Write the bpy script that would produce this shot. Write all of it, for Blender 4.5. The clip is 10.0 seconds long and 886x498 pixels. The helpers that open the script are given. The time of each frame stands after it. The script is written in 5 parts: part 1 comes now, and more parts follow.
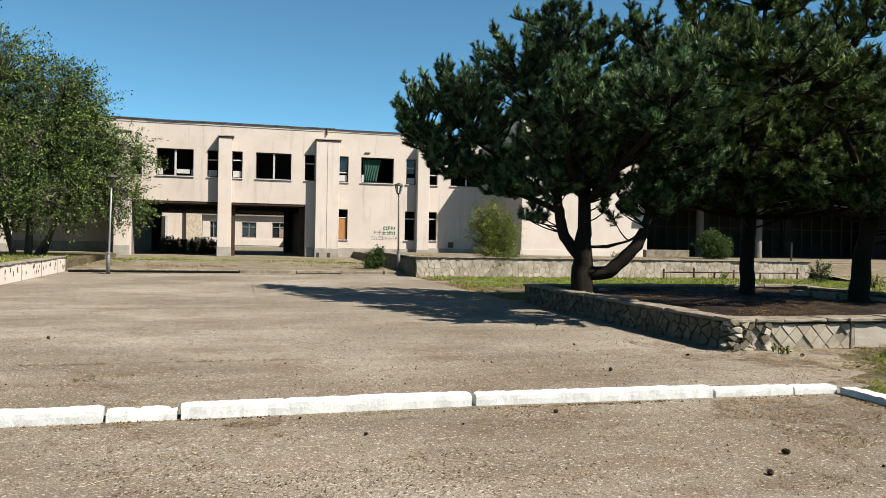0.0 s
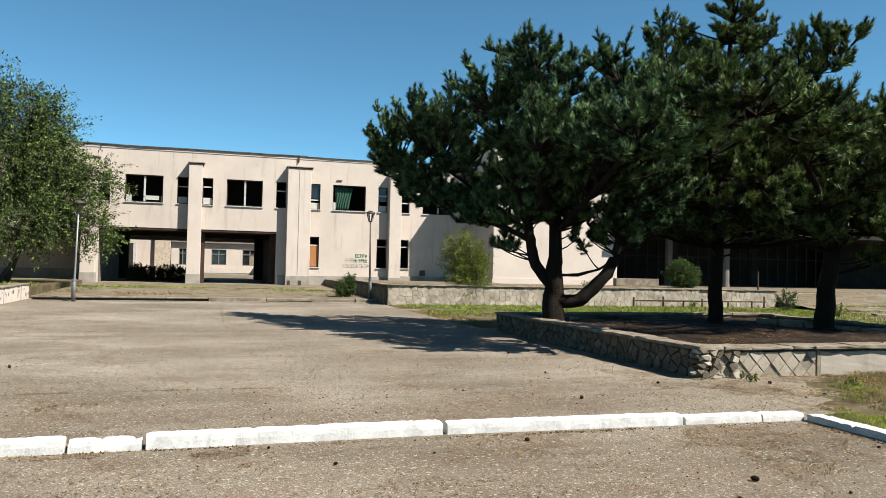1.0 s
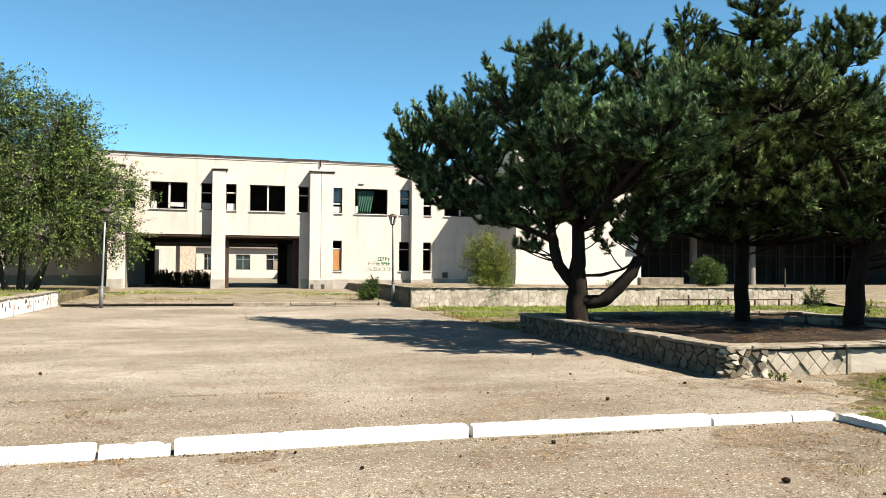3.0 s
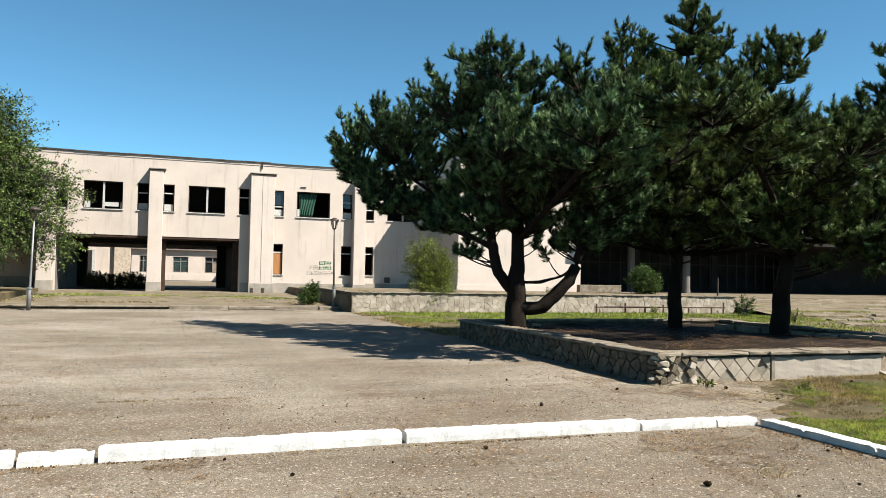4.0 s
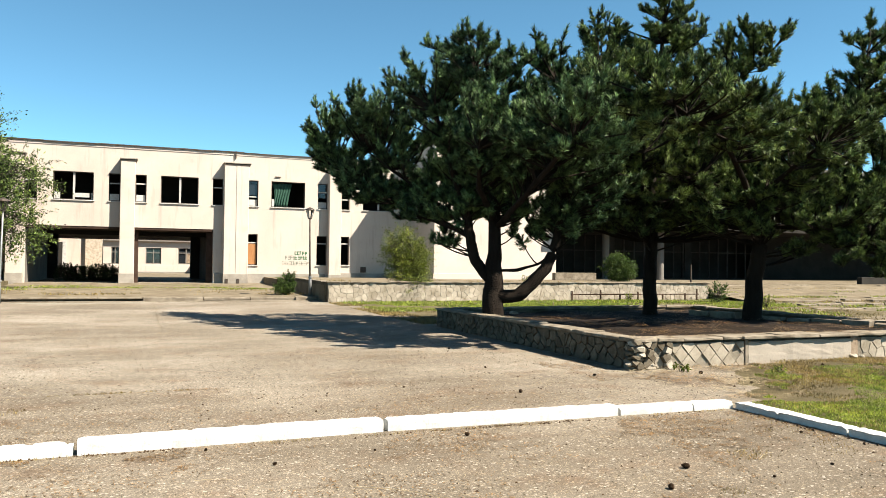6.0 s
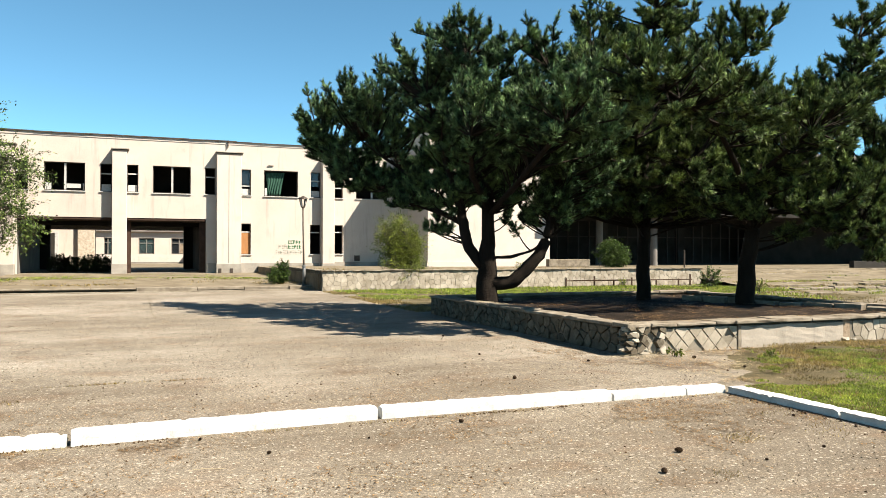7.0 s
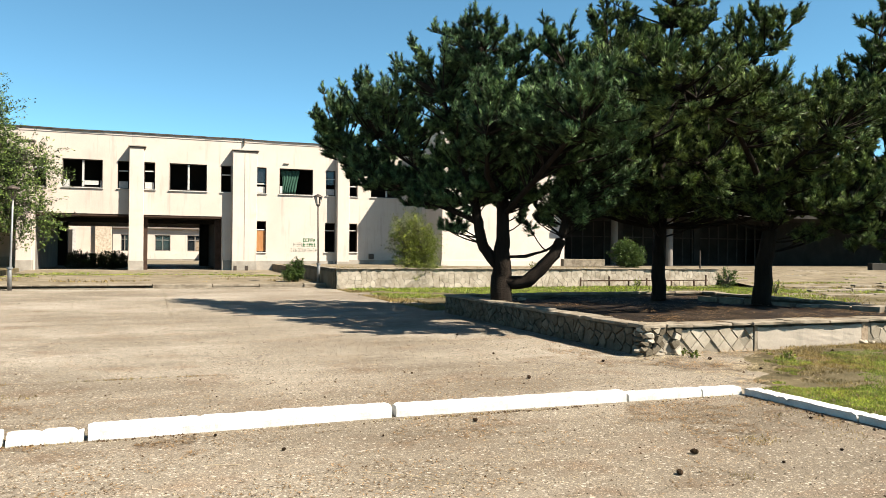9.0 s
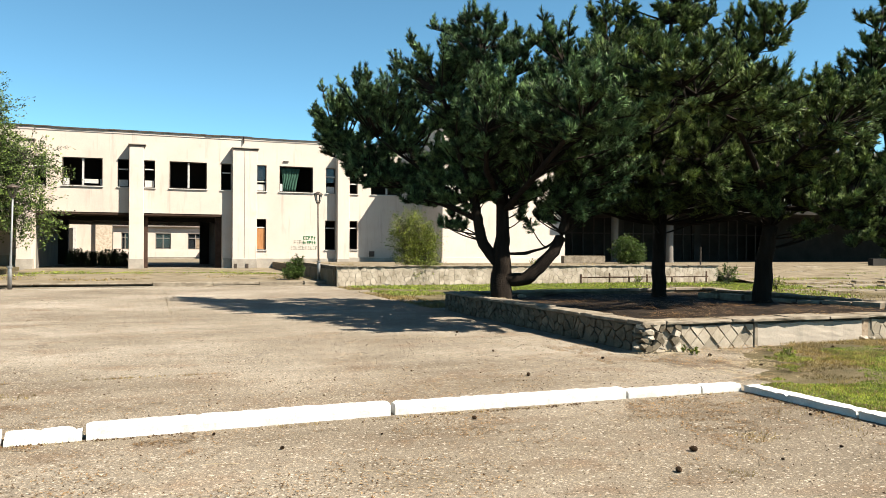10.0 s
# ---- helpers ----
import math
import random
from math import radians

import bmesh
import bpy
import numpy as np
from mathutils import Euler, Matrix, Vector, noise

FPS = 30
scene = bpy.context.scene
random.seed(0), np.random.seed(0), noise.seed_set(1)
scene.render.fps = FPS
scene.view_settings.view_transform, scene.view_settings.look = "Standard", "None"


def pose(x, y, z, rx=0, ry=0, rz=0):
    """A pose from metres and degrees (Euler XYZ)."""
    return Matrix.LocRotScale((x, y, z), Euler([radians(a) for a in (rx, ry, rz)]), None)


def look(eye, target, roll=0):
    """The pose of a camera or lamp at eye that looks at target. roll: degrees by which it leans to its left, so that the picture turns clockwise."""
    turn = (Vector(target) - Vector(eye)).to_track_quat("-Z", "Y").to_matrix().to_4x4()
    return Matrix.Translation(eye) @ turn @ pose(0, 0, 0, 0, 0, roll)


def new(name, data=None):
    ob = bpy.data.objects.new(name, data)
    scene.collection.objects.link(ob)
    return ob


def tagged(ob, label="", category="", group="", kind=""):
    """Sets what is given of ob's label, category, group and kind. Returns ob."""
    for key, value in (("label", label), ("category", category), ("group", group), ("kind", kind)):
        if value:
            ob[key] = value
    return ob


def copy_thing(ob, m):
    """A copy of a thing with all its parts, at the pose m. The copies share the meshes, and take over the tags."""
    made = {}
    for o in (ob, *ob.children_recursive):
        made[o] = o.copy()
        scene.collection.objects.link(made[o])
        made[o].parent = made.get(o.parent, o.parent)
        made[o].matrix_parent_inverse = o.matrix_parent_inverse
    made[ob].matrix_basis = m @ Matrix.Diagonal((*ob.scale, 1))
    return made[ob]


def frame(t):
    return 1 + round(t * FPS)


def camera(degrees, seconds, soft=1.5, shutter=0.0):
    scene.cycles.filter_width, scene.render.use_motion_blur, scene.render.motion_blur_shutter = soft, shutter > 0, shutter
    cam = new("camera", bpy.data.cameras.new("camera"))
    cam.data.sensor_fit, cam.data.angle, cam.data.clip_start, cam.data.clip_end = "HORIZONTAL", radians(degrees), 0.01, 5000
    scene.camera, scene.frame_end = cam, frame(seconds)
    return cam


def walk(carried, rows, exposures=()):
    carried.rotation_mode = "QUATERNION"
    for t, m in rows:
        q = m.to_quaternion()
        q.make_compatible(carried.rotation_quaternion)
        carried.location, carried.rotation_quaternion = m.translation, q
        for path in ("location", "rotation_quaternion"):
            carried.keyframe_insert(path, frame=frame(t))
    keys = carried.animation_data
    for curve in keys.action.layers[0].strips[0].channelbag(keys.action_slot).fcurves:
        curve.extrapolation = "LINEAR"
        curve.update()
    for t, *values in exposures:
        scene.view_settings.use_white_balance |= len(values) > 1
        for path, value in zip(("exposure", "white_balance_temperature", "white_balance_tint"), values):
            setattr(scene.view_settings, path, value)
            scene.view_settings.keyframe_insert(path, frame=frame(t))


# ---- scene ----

EXPOSURES = [(0.0, 1.4, 6250, 10), (1.2, 1.42, 6150, 10), (1.45, 2.15, 6550, 10), (2.7, 2.15, 6550, 10), (3.5, 1.57, 6150, 10), (4.2, 1.57, 6150, 10), (4.5, 1.9, 6600, 10), (10.0, 1.9, 6600, 10)]
# camera: seconds, place, pitch, lean and turn of a hand-held phone
cam = camera(60.0, 10.0, soft=0.75)
ROWS = [
    (0.0, -0.000, 0.000, 1.600, -0.80, 1.12, -15.00),
    (0.5, -0.016, 0.010, 1.597, 0.52, 1.68, -15.86),
    (1.0, 0.001, 0.000, 1.592, 1.35, 1.31, -17.06),
    (1.2, 0.008, -0.009, 1.595, 1.14, 1.49, -22.72),
    (1.3, 0.012, -0.014, 1.596, 1.40, 1.58, -24.07),
    (1.5, 0.020, -0.023, 1.598, 1.58, 1.75, -25.29),
    (1.7, 0.016, -0.016, 1.599, 1.21, 1.79, -26.17),
    (2.0, 0.009, -0.005, 1.602, 1.19, 1.83, -26.30),
    (2.3, -0.005, 0.010, 1.601, 1.74, 1.02, -24.43),
    (2.5, -0.015, 0.021, 1.600, 1.65, 0.47, -20.55),
    (2.7, -0.014, 0.014, 1.605, 1.51, 0.54, -17.78),
    (3.25, 0.020, 0.000, 1.605, 1.45, 0.35, -14.70),
    (3.8, 0.068, -0.035, 1.612, 1.51, 1.31, -17.48),
    (4.0, 0.057, -0.040, 1.614, 1.90, 1.18, -19.60),
    (4.5, 0.063, -0.030, 1.602, -0.92, 0.85, -23.34),
    (5.0, 0.050, -0.030, 1.612, -0.22, 1.02, -23.11),
    (5.5, 0.031, -0.033, 1.608, 0.99, 0.78, -21.96),
    (5.7, 0.018, -0.039, 1.604, 1.29, 0.77, -21.28),
    (6.8, 0.009, -0.037, 1.603, 0.28, 0.40, -22.20),
    (7.0, 0.030, -0.034, 1.602, 0.20, 0.16, -21.90),
    (7.5, 0.023, -0.027, 1.602, 0.26, 0.90, -21.24),
    (8.0, 0.021, -0.032, 1.602, 0.48, 0.65, -21.39),
    (8.5, 0.032, -0.033, 1.601, 0.24, 0.57, -21.02),
    (9.0, 0.021, -0.025, 1.598, 0.12, 0.58, -20.85),
    (9.5, 0.012, -0.010, 1.603, -0.18, 0.24, -19.26),
    (10.0, 0.047, -0.018, 1.604, -0.10, 0.37, -20.80),
]


def aim(x, y, z, pitch, lean, turn):
    p, a = radians(pitch), radians(turn)
    ahead = Vector((-math.sin(a) * math.cos(p), math.cos(a) * math.cos(p), math.sin(p)))
    return look((x, y, z), Vector((x, y, z)) + ahead, lean)


walk(cam, [(r[0], aim(*r[1:])) for r in ROWS], EXPOSURES)

# ---- daylight ----
SUN_TO = Vector((1.15, -1.0, 1.725)).normalized()
world = bpy.data.worlds.new("sky")
scene.world = world
world.use_nodes = True
wn = world.node_tree.nodes
sky = wn.new("ShaderNodeTexSky")
sky.sky_type, sky.sun_disc = "NISHITA", False
sky.sun_elevation = math.asin(SUN_TO.z)
sky.sun_rotation = math.atan2(SUN_TO.x, SUN_TO.y)
sky.air_density, sky.dust_density, sky.ozone_density = 0.55, 0.0, 3.5
tint = wn.new("ShaderNodeMix")
tint.data_type, tint.blend_type = "RGBA", "MULTIPLY"
tint.inputs[0].default_value = 1.0
tint.inputs[7].default_value = (0.66, 0.95, 0.81, 1)
world.node_tree.links.new(sky.outputs[0], tint.inputs[6])
world.node_tree.links.new(tint.outputs[2], wn["Background"].inputs[0])
wn["Background"].inputs[1].default_value = 0.072
sun_data = bpy.data.lights.new("sun", "SUN")
sun_data.energy, sun_data.angle, sun_data.color = 5.0, radians(0.5), (1.0, 0.92, 0.79)
sun = new("sun", sun_data)
sun.matrix_world = look((40, -40, 60), Vector((40, -40, 60)) - SUN_TO)


# ---- materials ----
# plain and stucco base colours scaled down so that shade renders deeper
TONE_CUT = 0.55

def ramp(nt, fac, stops):
    r = nt.nodes.new("ShaderNodeValToRGB")
    el = r.color_ramp.elements
    while len(el) < len(stops):
        el.new(0.5)
    for e, (p, c) in zip(el, stops):
        e.position, e.color = p, (*c, 1)
    nt.links.new(fac, r.inputs[0])
    return r.outputs[0]


def tex(nt, kind, scale, detail=6.0, rough=0.6, coord=None, stretch=None):
    if coord is None:
        coord = nt.nodes.new("ShaderNodeNewGeometry").outputs["Position"]
    if stretch:
        m = nt.nodes.new("ShaderNodeMapping")
        m.inputs["Scale"].default_value = stretch
        nt.links.new(coord, m.inputs[0])
        coord = m.outputs[0]
    if kind == "noise":
        n = nt.nodes.new("ShaderNodeTexNoise")
        n.inputs["Scale"].default_value, n.inputs["Detail"].default_value, n.inputs["Roughness"].default_value = scale, detail, rough
        nt.links.new(coord, n.inputs["Vector"])
        return n.outputs["Fac"]
    n = nt.nodes.new("ShaderNodeTexVoronoi")
    n.inputs["Scale"].default_value = scale
    if kind == "edge":
        n.feature = "DISTANCE_TO_EDGE"
    nt.links.new(coord, n.inputs["Vector"])
    return n.outputs["Color" if kind == "cell" else "Distance"]


def mixc(nt, fac, a, b, mode="MIX"):
    m = nt.nodes.new("ShaderNodeMix")
    m.data_type, m.blend_type = "RGBA", mode
    for sock, v in ((m.inputs[0], fac), (m.inputs[6], a), (m.inputs[7], b)):
        if isinstance(v, (int, float)):
            sock.default_value = v
        elif isinstance(v, tuple):
            sock.default_value = (*v, 1)
        else:
            nt.links.new(v, sock)
    return m.outputs[2]


def blank(name, rough=0.85, metal=0.0, spec=0.3):
    m = bpy.data.materials.new(name)
    m.use_nodes = True
    b = m.node_tree.nodes["Principled BSDF"]
    b.inputs["Roughness"].default_value, b.inputs["Metallic"].default_value = rough, metal
    b.inputs["Specular IOR Level"].default_value = spec
    return m, m.node_tree, b


def bump(nt, b, height, strength, dist):
    n = nt.nodes.new("ShaderNodeBump")
    n.inputs["Strength"].default_value, n.inputs["Distance"].default_value = strength, dist
    nt.links.new(height, n.inputs["Height"])
    nt.links.new(n.outputs[0], b.inputs["Normal"])


def plain(name, low, high, scale=3.0, rough=0.85, metal=0.0, fine=60.0, relief=0.3, dist=0.004, stretch=None, vary=0.0):
    """Two colours mixed by a broad noise and a fine grain, with fine relief."""
    m, nt, b = blank(name, rough, metal, 0.3 if metal else 0.1)
    low, high = tuple(TONE_CUT * v for v in low), tuple(TONE_CUT * v for v in high)
    broad = tex(nt, "noise", scale, stretch=stretch)
    grain = tex(nt, "noise", fine, 4)
    c = ramp(nt, broad, [(0.3, low), (0.7, high)])
    c = mixc(nt, 0.35, c, ramp(nt, grain, [(0.3, (0.55, 0.55, 0.55)), (0.7, (1.0, 1.0, 1.0))]), "MULTIPLY")
    if vary:
        info = nt.nodes.new("ShaderNodeObjectInfo")
        c = mixc(nt, vary, c, ramp(nt, info.outputs["Random"], [(0.0, (0.5, 0.47, 0.42)), (1.0, (1.0, 1.0, 1.0))]), "MULTIPLY")
    nt.links.new(c, b.inputs["Base Color"])
    bump(nt, b, grain, relief, dist)
    return m


def asphalt_material():
    m, nt, b = blank("worn_asphalt", 0.9, 0, 0.2)
    patch = tex(nt, "noise", 0.3, 8, 0.62, stretch=(0.7, 1.0, 1.0))
    dirt = tex(nt, "noise", 0.9, 8, 0.65, stretch=(1, 1.6, 1))
    c = ramp(nt, patch, [(0.3, (0.108, 0.088, 0.064)), (0.48, (0.158, 0.134, 0.104)), (0.66, (0.225, 0.198, 0.162))])
    c = mixc(nt, ramp(nt, dirt, [(0.52, (0, 0, 0)), (0.70, (0.6, 0.6, 0.6))]), c, (0.115, 0.070, 0.040))
    streak = tex(nt, "noise", 0.8, 7, 0.6, stretch=(0.35, 2.2, 1))
    c = mixc(nt, 0.6, c, ramp(nt, streak, [(0.34, (0.72, 0.70, 0.67)), (0.62, (1.08, 1.08, 1.08))]), "MULTIPLY")
    blotch = tex(nt, "noise", 3.2, 6, 0.7)
    c = mixc(nt, ramp(nt, blotch, [(0.60, (0, 0, 0)), (0.74, (0.55, 0.55, 0.55))]), c, (0.085, 0.058, 0.036))
    place = nt.nodes.new("ShaderNodeSeparateXYZ")
    nt.links.new(nt.nodes.new("ShaderNodeNewGeometry").outputs["Position"], place.inputs[0])
    seam = nt.nodes.new("ShaderNodeMath")
    seam.operation = "MULTIPLY_ADD"
    seam.inputs[1].default_value = 0.35
    nt.links.new(tex(nt, "noise", 1.4, 6, 0.7), seam.inputs[0])
    nt.links.new(place.outputs[1], seam.inputs[2])
    layer = nt.nodes.new("ShaderNodeMapRange")
    layer.inputs["From Min"].default_value, layer.inputs["From Max"].default_value = 10.14, 10.22
    nt.links.new(seam.outputs[0], layer.inputs["Value"])
    c = mixc(nt, 0.9, c, ramp(nt, layer.outputs[0], [(0.0, (0.90, 0.885, 0.865)), (1.0, (1.04, 1.05, 1.06))]), "MULTIPLY")
    stone = tex(nt, "cell", 100)
    sep = nt.nodes.new("ShaderNodeSeparateColor")
    nt.links.new(stone, sep.inputs[0])
    c = mixc(nt, 0.5, c, ramp(nt, sep.outputs[0], [(0.0, (0.2, 0.19, 0.17)), (0.4, (0.8, 0.78, 0.75)), (0.84, (1.15, 1.13, 1.1)), (1.0, (3.0, 2.9, 2.7))]), "MULTIPLY")
    chips = nt.nodes.new("ShaderNodeSeparateColor")
    nt.links.new(tex(nt, "cell", 55), chips.inputs[0])
    c = mixc(nt, ramp(nt, chips.outputs[0], [(0.94, (0, 0, 0)), (0.98, (0.6, 0.6, 0.6))]), c, (0.40, 0.36, 0.30))
    c = mixc(nt, ramp(nt, chips.outputs[1], [(0.95, (0, 0, 0)), (0.98, (0.5, 0.5, 0.5))]), c, (0.06, 0.046, 0.034))
    pits = tex(nt, "noise", 140, 3)
    c = mixc(nt, 0.5, c, ramp(nt, pits, [(0.36, (0.35, 0.33, 0.3)), (0.5, (1, 1, 1))]), "MULTIPLY")
    geo = nt.nodes.new("ShaderNodeNewGeometry")
    warp = nt.nodes.new("ShaderNodeTexNoise")
    warp.inputs["Scale"].default_value, warp.inputs["Detail"].default_value = 1.1, 5
    nt.links.new(geo.outputs["Position"], warp.inputs["Vector"])
    bent = nt.nodes.new("ShaderNodeVectorMath")
    bent.operation = "MULTIPLY_ADD"
    bent.inputs[1].default_value = (1.6, 1.6, 0)
    nt.links.new(warp.outputs["Color"], bent.inputs[0])
    nt.links.new(geo.outputs["Position"], bent.inputs[2])
    crack = tex(nt, "edge", 0.3, coord=bent.outputs[0])
    n2 = tex(nt, "noise", 0.5, 3)
    line = ramp(nt, crack, [(0.0, (1, 1, 1)), (0.006, (0, 0, 0))])
    gate = ramp(nt, n2, [(0.5, (0, 0, 0)), (0.6, (0.8, 0.8, 0.8))])
    both = mixc(nt, 1.0, line, gate, "MULTIPLY")
    c = mixc(nt, both, c, (0.06, 0.05, 0.04))
    nt.links.new(c, b.inputs["Base Color"])
    bump(nt, b, sep.outputs[1], 0.5, 0.006)
    return m


def stucco_material(name, tone):
    m, nt, b = blank(name, 0.92, 0, 0.15)
    broad = tex(nt, "noise", 0.5, 8, 0.6)
    t = Vector(tone) * TONE_CUT
    tone = tuple(t)
    c = ramp(nt, broad, [(0.25, tuple(t * 0.86)), (0.6, tone), (0.8, tuple(t * 1.05))])
    drip = tex(nt, "noise", 1.3, 6, 0.65, stretch=(2.4, 2.4, 0.22))
    c = mixc(nt, ramp(nt, drip, [(0.55, (0, 0, 0)), (0.75, (0.6, 0.6, 0.6))]), c, tuple(t * 0.55))
    fine = tex(nt, "noise", 26, 6)
    c = mixc(nt, 0.25, c, ramp(nt, fine, [(0.3, (0.6, 0.58, 0.55)), (0.6, (1, 1, 1))]), "MULTIPLY")
    pink = tex(nt, "noise", 0.9, 5, 0.6, stretch=(0.5, 1, 1.4))
    c = mixc(nt, ramp(nt, pink, [(0.62, (0, 0, 0)), (0.75, (0.5, 0.5, 0.5))]), c, tuple(TONE_CUT * v for v in (0.80, 0.62, 0.48)))
    patch = tex(nt, "noise", 2.2, 9, 0.7)
    c = mixc(nt, ramp(nt, patch, [(0.63, (0, 0, 0)), (0.67, (0.5, 0.5, 0.5))]), c, tuple(t * 0.72))
    nt.links.new(c, b.inputs["Base Color"])
    bump(nt, b, fine, 0.35, 0.01)
    return m


def leaf_material(name, dark, light, through_light=0.35, rough=0.55, clump_shade=0.4):
    m, nt, b = blank(name, rough, 0, 0.12)
    geo = nt.nodes.new("ShaderNodeNewGeometry")
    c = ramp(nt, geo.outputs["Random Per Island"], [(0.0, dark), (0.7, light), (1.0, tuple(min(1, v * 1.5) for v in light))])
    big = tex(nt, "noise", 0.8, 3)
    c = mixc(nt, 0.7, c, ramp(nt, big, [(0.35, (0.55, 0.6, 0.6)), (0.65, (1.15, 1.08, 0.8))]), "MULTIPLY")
    # dark noise patches painted in, imitating the shade between tufts
    tuft_shade = tex(nt, "noise", 4.5, 2)
    c = mixc(nt, clump_shade, c, ramp(nt, tuft_shade, [(0.41, (0.10, 0.12, 0.12)), (0.61, (1.3, 1.25, 1.1))]), "MULTIPLY")
    nt.links.new(c, b.inputs["Base Color"])
    tr = nt.nodes.new("ShaderNodeBsdfTranslucent")
    nt.links.new(c, tr.inputs[0])
    mx = nt.nodes.new("ShaderNodeMixShader")
    mx.inputs[0].default_value = through_light
    out = nt.nodes["Material Output"]
    nt.links.new(b.outputs[0], mx.inputs[1])
    nt.links.new(tr.outputs[0], mx.inputs[2])
    nt.links.new(mx.outputs[0], out.inputs[0])
    return m


def glass_material():
    m, nt, b = blank("window_glass", 0.05, 0, 0.5)
    b.inputs["Base Color"].default_value = (0.03, 0.035, 0.04, 1)
    b.inputs["Transmission Weight"].default_value = 0.6
    return m


ASPHALT = asphalt_material()
STUCCO = stucco_material("cream_stucco", (0.80, 0.69, 0.60))
STUCCO_WHITE = stucco_material("white_stucco", (0.83, 0.72, 0.63))
PLINTH = plain("rendered_plinth", (0.34, 0.30, 0.25), (0.60, 0.54, 0.46), 1.2, relief=0.5, fine=30)
GREY_RENDER = plain("grey_render", (0.20, 0.18, 0.16), (0.32, 0.29, 0.26), 0.8, fine=25)
# near-black plaster, coloured to deepen shade in rooms, passage and portico
SHADE_DARK = plain("shade_dark_plaster", (0.035, 0.032, 0.028), (0.07, 0.063, 0.055), 0.8)
WHITEWASH = plain("whitewashed_concrete", (0.68, 0.67, 0.64), (1.02, 1.01, 0.97), 5.0, fine=45, relief=0.6, dist=0.008)
CONCRETE = plain("weathered_concrete", (0.18, 0.145, 0.105), (0.42, 0.36, 0.28), 4.0, fine=22, relief=0.6, dist=0.008)
MORTAR = plain("old_mortar", (0.10, 0.08, 0.057), (0.26, 0.215, 0.16), 3.0, fine=30, relief=0.8, dist=0.012)
MORTAR_PALE = plain("pale_lime_mortar", (0.26, 0.22, 0.165), (0.44, 0.39, 0.31), 3.0, fine=30, relief=0.8, dist=0.012)
# stone colour lowered to imitate shade on the left-facing walls
STONE = plain("shade_dark_sandstone", (0.12, 0.098, 0.07), (0.29, 0.245, 0.18), 7.0, fine=28, relief=0.7, dist=0.01, vary=0.6)
STONE_PALE = plain("limestone_slab", (0.42, 0.36, 0.275), (0.74, 0.66, 0.54), 3.0, fine=35, relief=0.5, dist=0.008, vary=0.5)
# soil colour lowered to near-black to imitate shade under the pines
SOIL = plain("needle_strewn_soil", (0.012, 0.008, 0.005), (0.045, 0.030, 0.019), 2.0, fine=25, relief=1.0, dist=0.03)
DRY_EARTH = plain("dry_trodden_earth", (0.16, 0.125, 0.08), (0.33, 0.275, 0.195), 1.1, fine=18, relief=0.8, dist=0.02)
LAWN = plain("thin_lawn_earth", (0.09, 0.075, 0.035), (0.24, 0.19, 0.11), 1.6, fine=30, relief=1.0, dist=0.03)
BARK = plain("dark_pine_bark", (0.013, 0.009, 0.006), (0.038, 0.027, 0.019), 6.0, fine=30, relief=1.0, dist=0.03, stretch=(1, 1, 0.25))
BARK_GREY = plain("grey_bark", (0.07, 0.06, 0.05), (0.16, 0.14, 0.115), 6.0, fine=30, relief=1.0, dist=0.02, stretch=(1, 1, 0.25))
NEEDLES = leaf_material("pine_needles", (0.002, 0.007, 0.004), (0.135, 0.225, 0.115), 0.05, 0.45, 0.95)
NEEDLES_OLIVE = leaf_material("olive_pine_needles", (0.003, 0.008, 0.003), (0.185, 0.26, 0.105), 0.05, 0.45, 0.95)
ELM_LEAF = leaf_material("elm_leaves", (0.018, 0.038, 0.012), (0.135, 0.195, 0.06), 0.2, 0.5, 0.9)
BUSH_LEAF = leaf_material("shrub_leaves", (0.05, 0.075, 0.014), (0.20, 0.235, 0.05), 0.3, 0.55, 0.6)
DARK_LEAF = leaf_material("dark_shrub_leaves", (0.03, 0.055, 0.018), (0.07, 0.11, 0.03), 0.3)
# darker leaf copy whose colour carries the shade of the passage
HEDGE_LEAF = leaf_material("hedge_leaves", (0.008, 0.014, 0.005), (0.025, 0.04, 0.012), 0.15)
GRASS = leaf_material("grass_blades", (0.07, 0.115, 0.016), (0.26, 0.32, 0.06), 0.35)
DRY_GRASS = leaf_material("dry_grass", (0.14, 0.10, 0.045), (0.25, 0.195, 0.09), 0.3)
METAL_DARK = plain("dark_metal_flashing", (0.07, 0.055, 0.045), (0.15, 0.115, 0.09), 3.0, 0.6, 0.4)
RUST = plain("rusty_iron", (0.05, 0.03, 0.02), (0.13, 0.07, 0.04), 9.0, 0.8, 0.3)
GALV = plain("galvanised_steel", (0.30, 0.30, 0.30), (0.48, 0.48, 0.47), 5.0, 0.55, 0.6)
WHITE_PAINT = plain("flaking_white_paint", (0.58, 0.56, 0.52), (0.80, 0.79, 0.76), 8.0, 0.6)
FRAME_DARK = plain("weathered_dark_frame", (0.06, 0.05, 0.045), (0.13, 0.11, 0.095), 8.0, 0.7)
BOARD = plain("orange_hardboard", (0.42, 0.19, 0.075), (0.58, 0.29, 0.12), 4.0, 0.7, stretch=(6, 6, 0.6))
CURTAIN = plain("green_curtain_cloth", (0.03, 0.085, 0.06), (0.06, 0.14, 0.10), 6.0, 0.9)
BRICK = plain("old_brickwork", (0.30, 0.20, 0.13), (0.50, 0.40, 0.29), 5.0, fine=20, relief=0.8, dist=0.02)
BROWN_TRIM = plain("dark_brown_paint", (0.05, 0.03, 0.022), (0.10, 0.062, 0.045), 3.0)
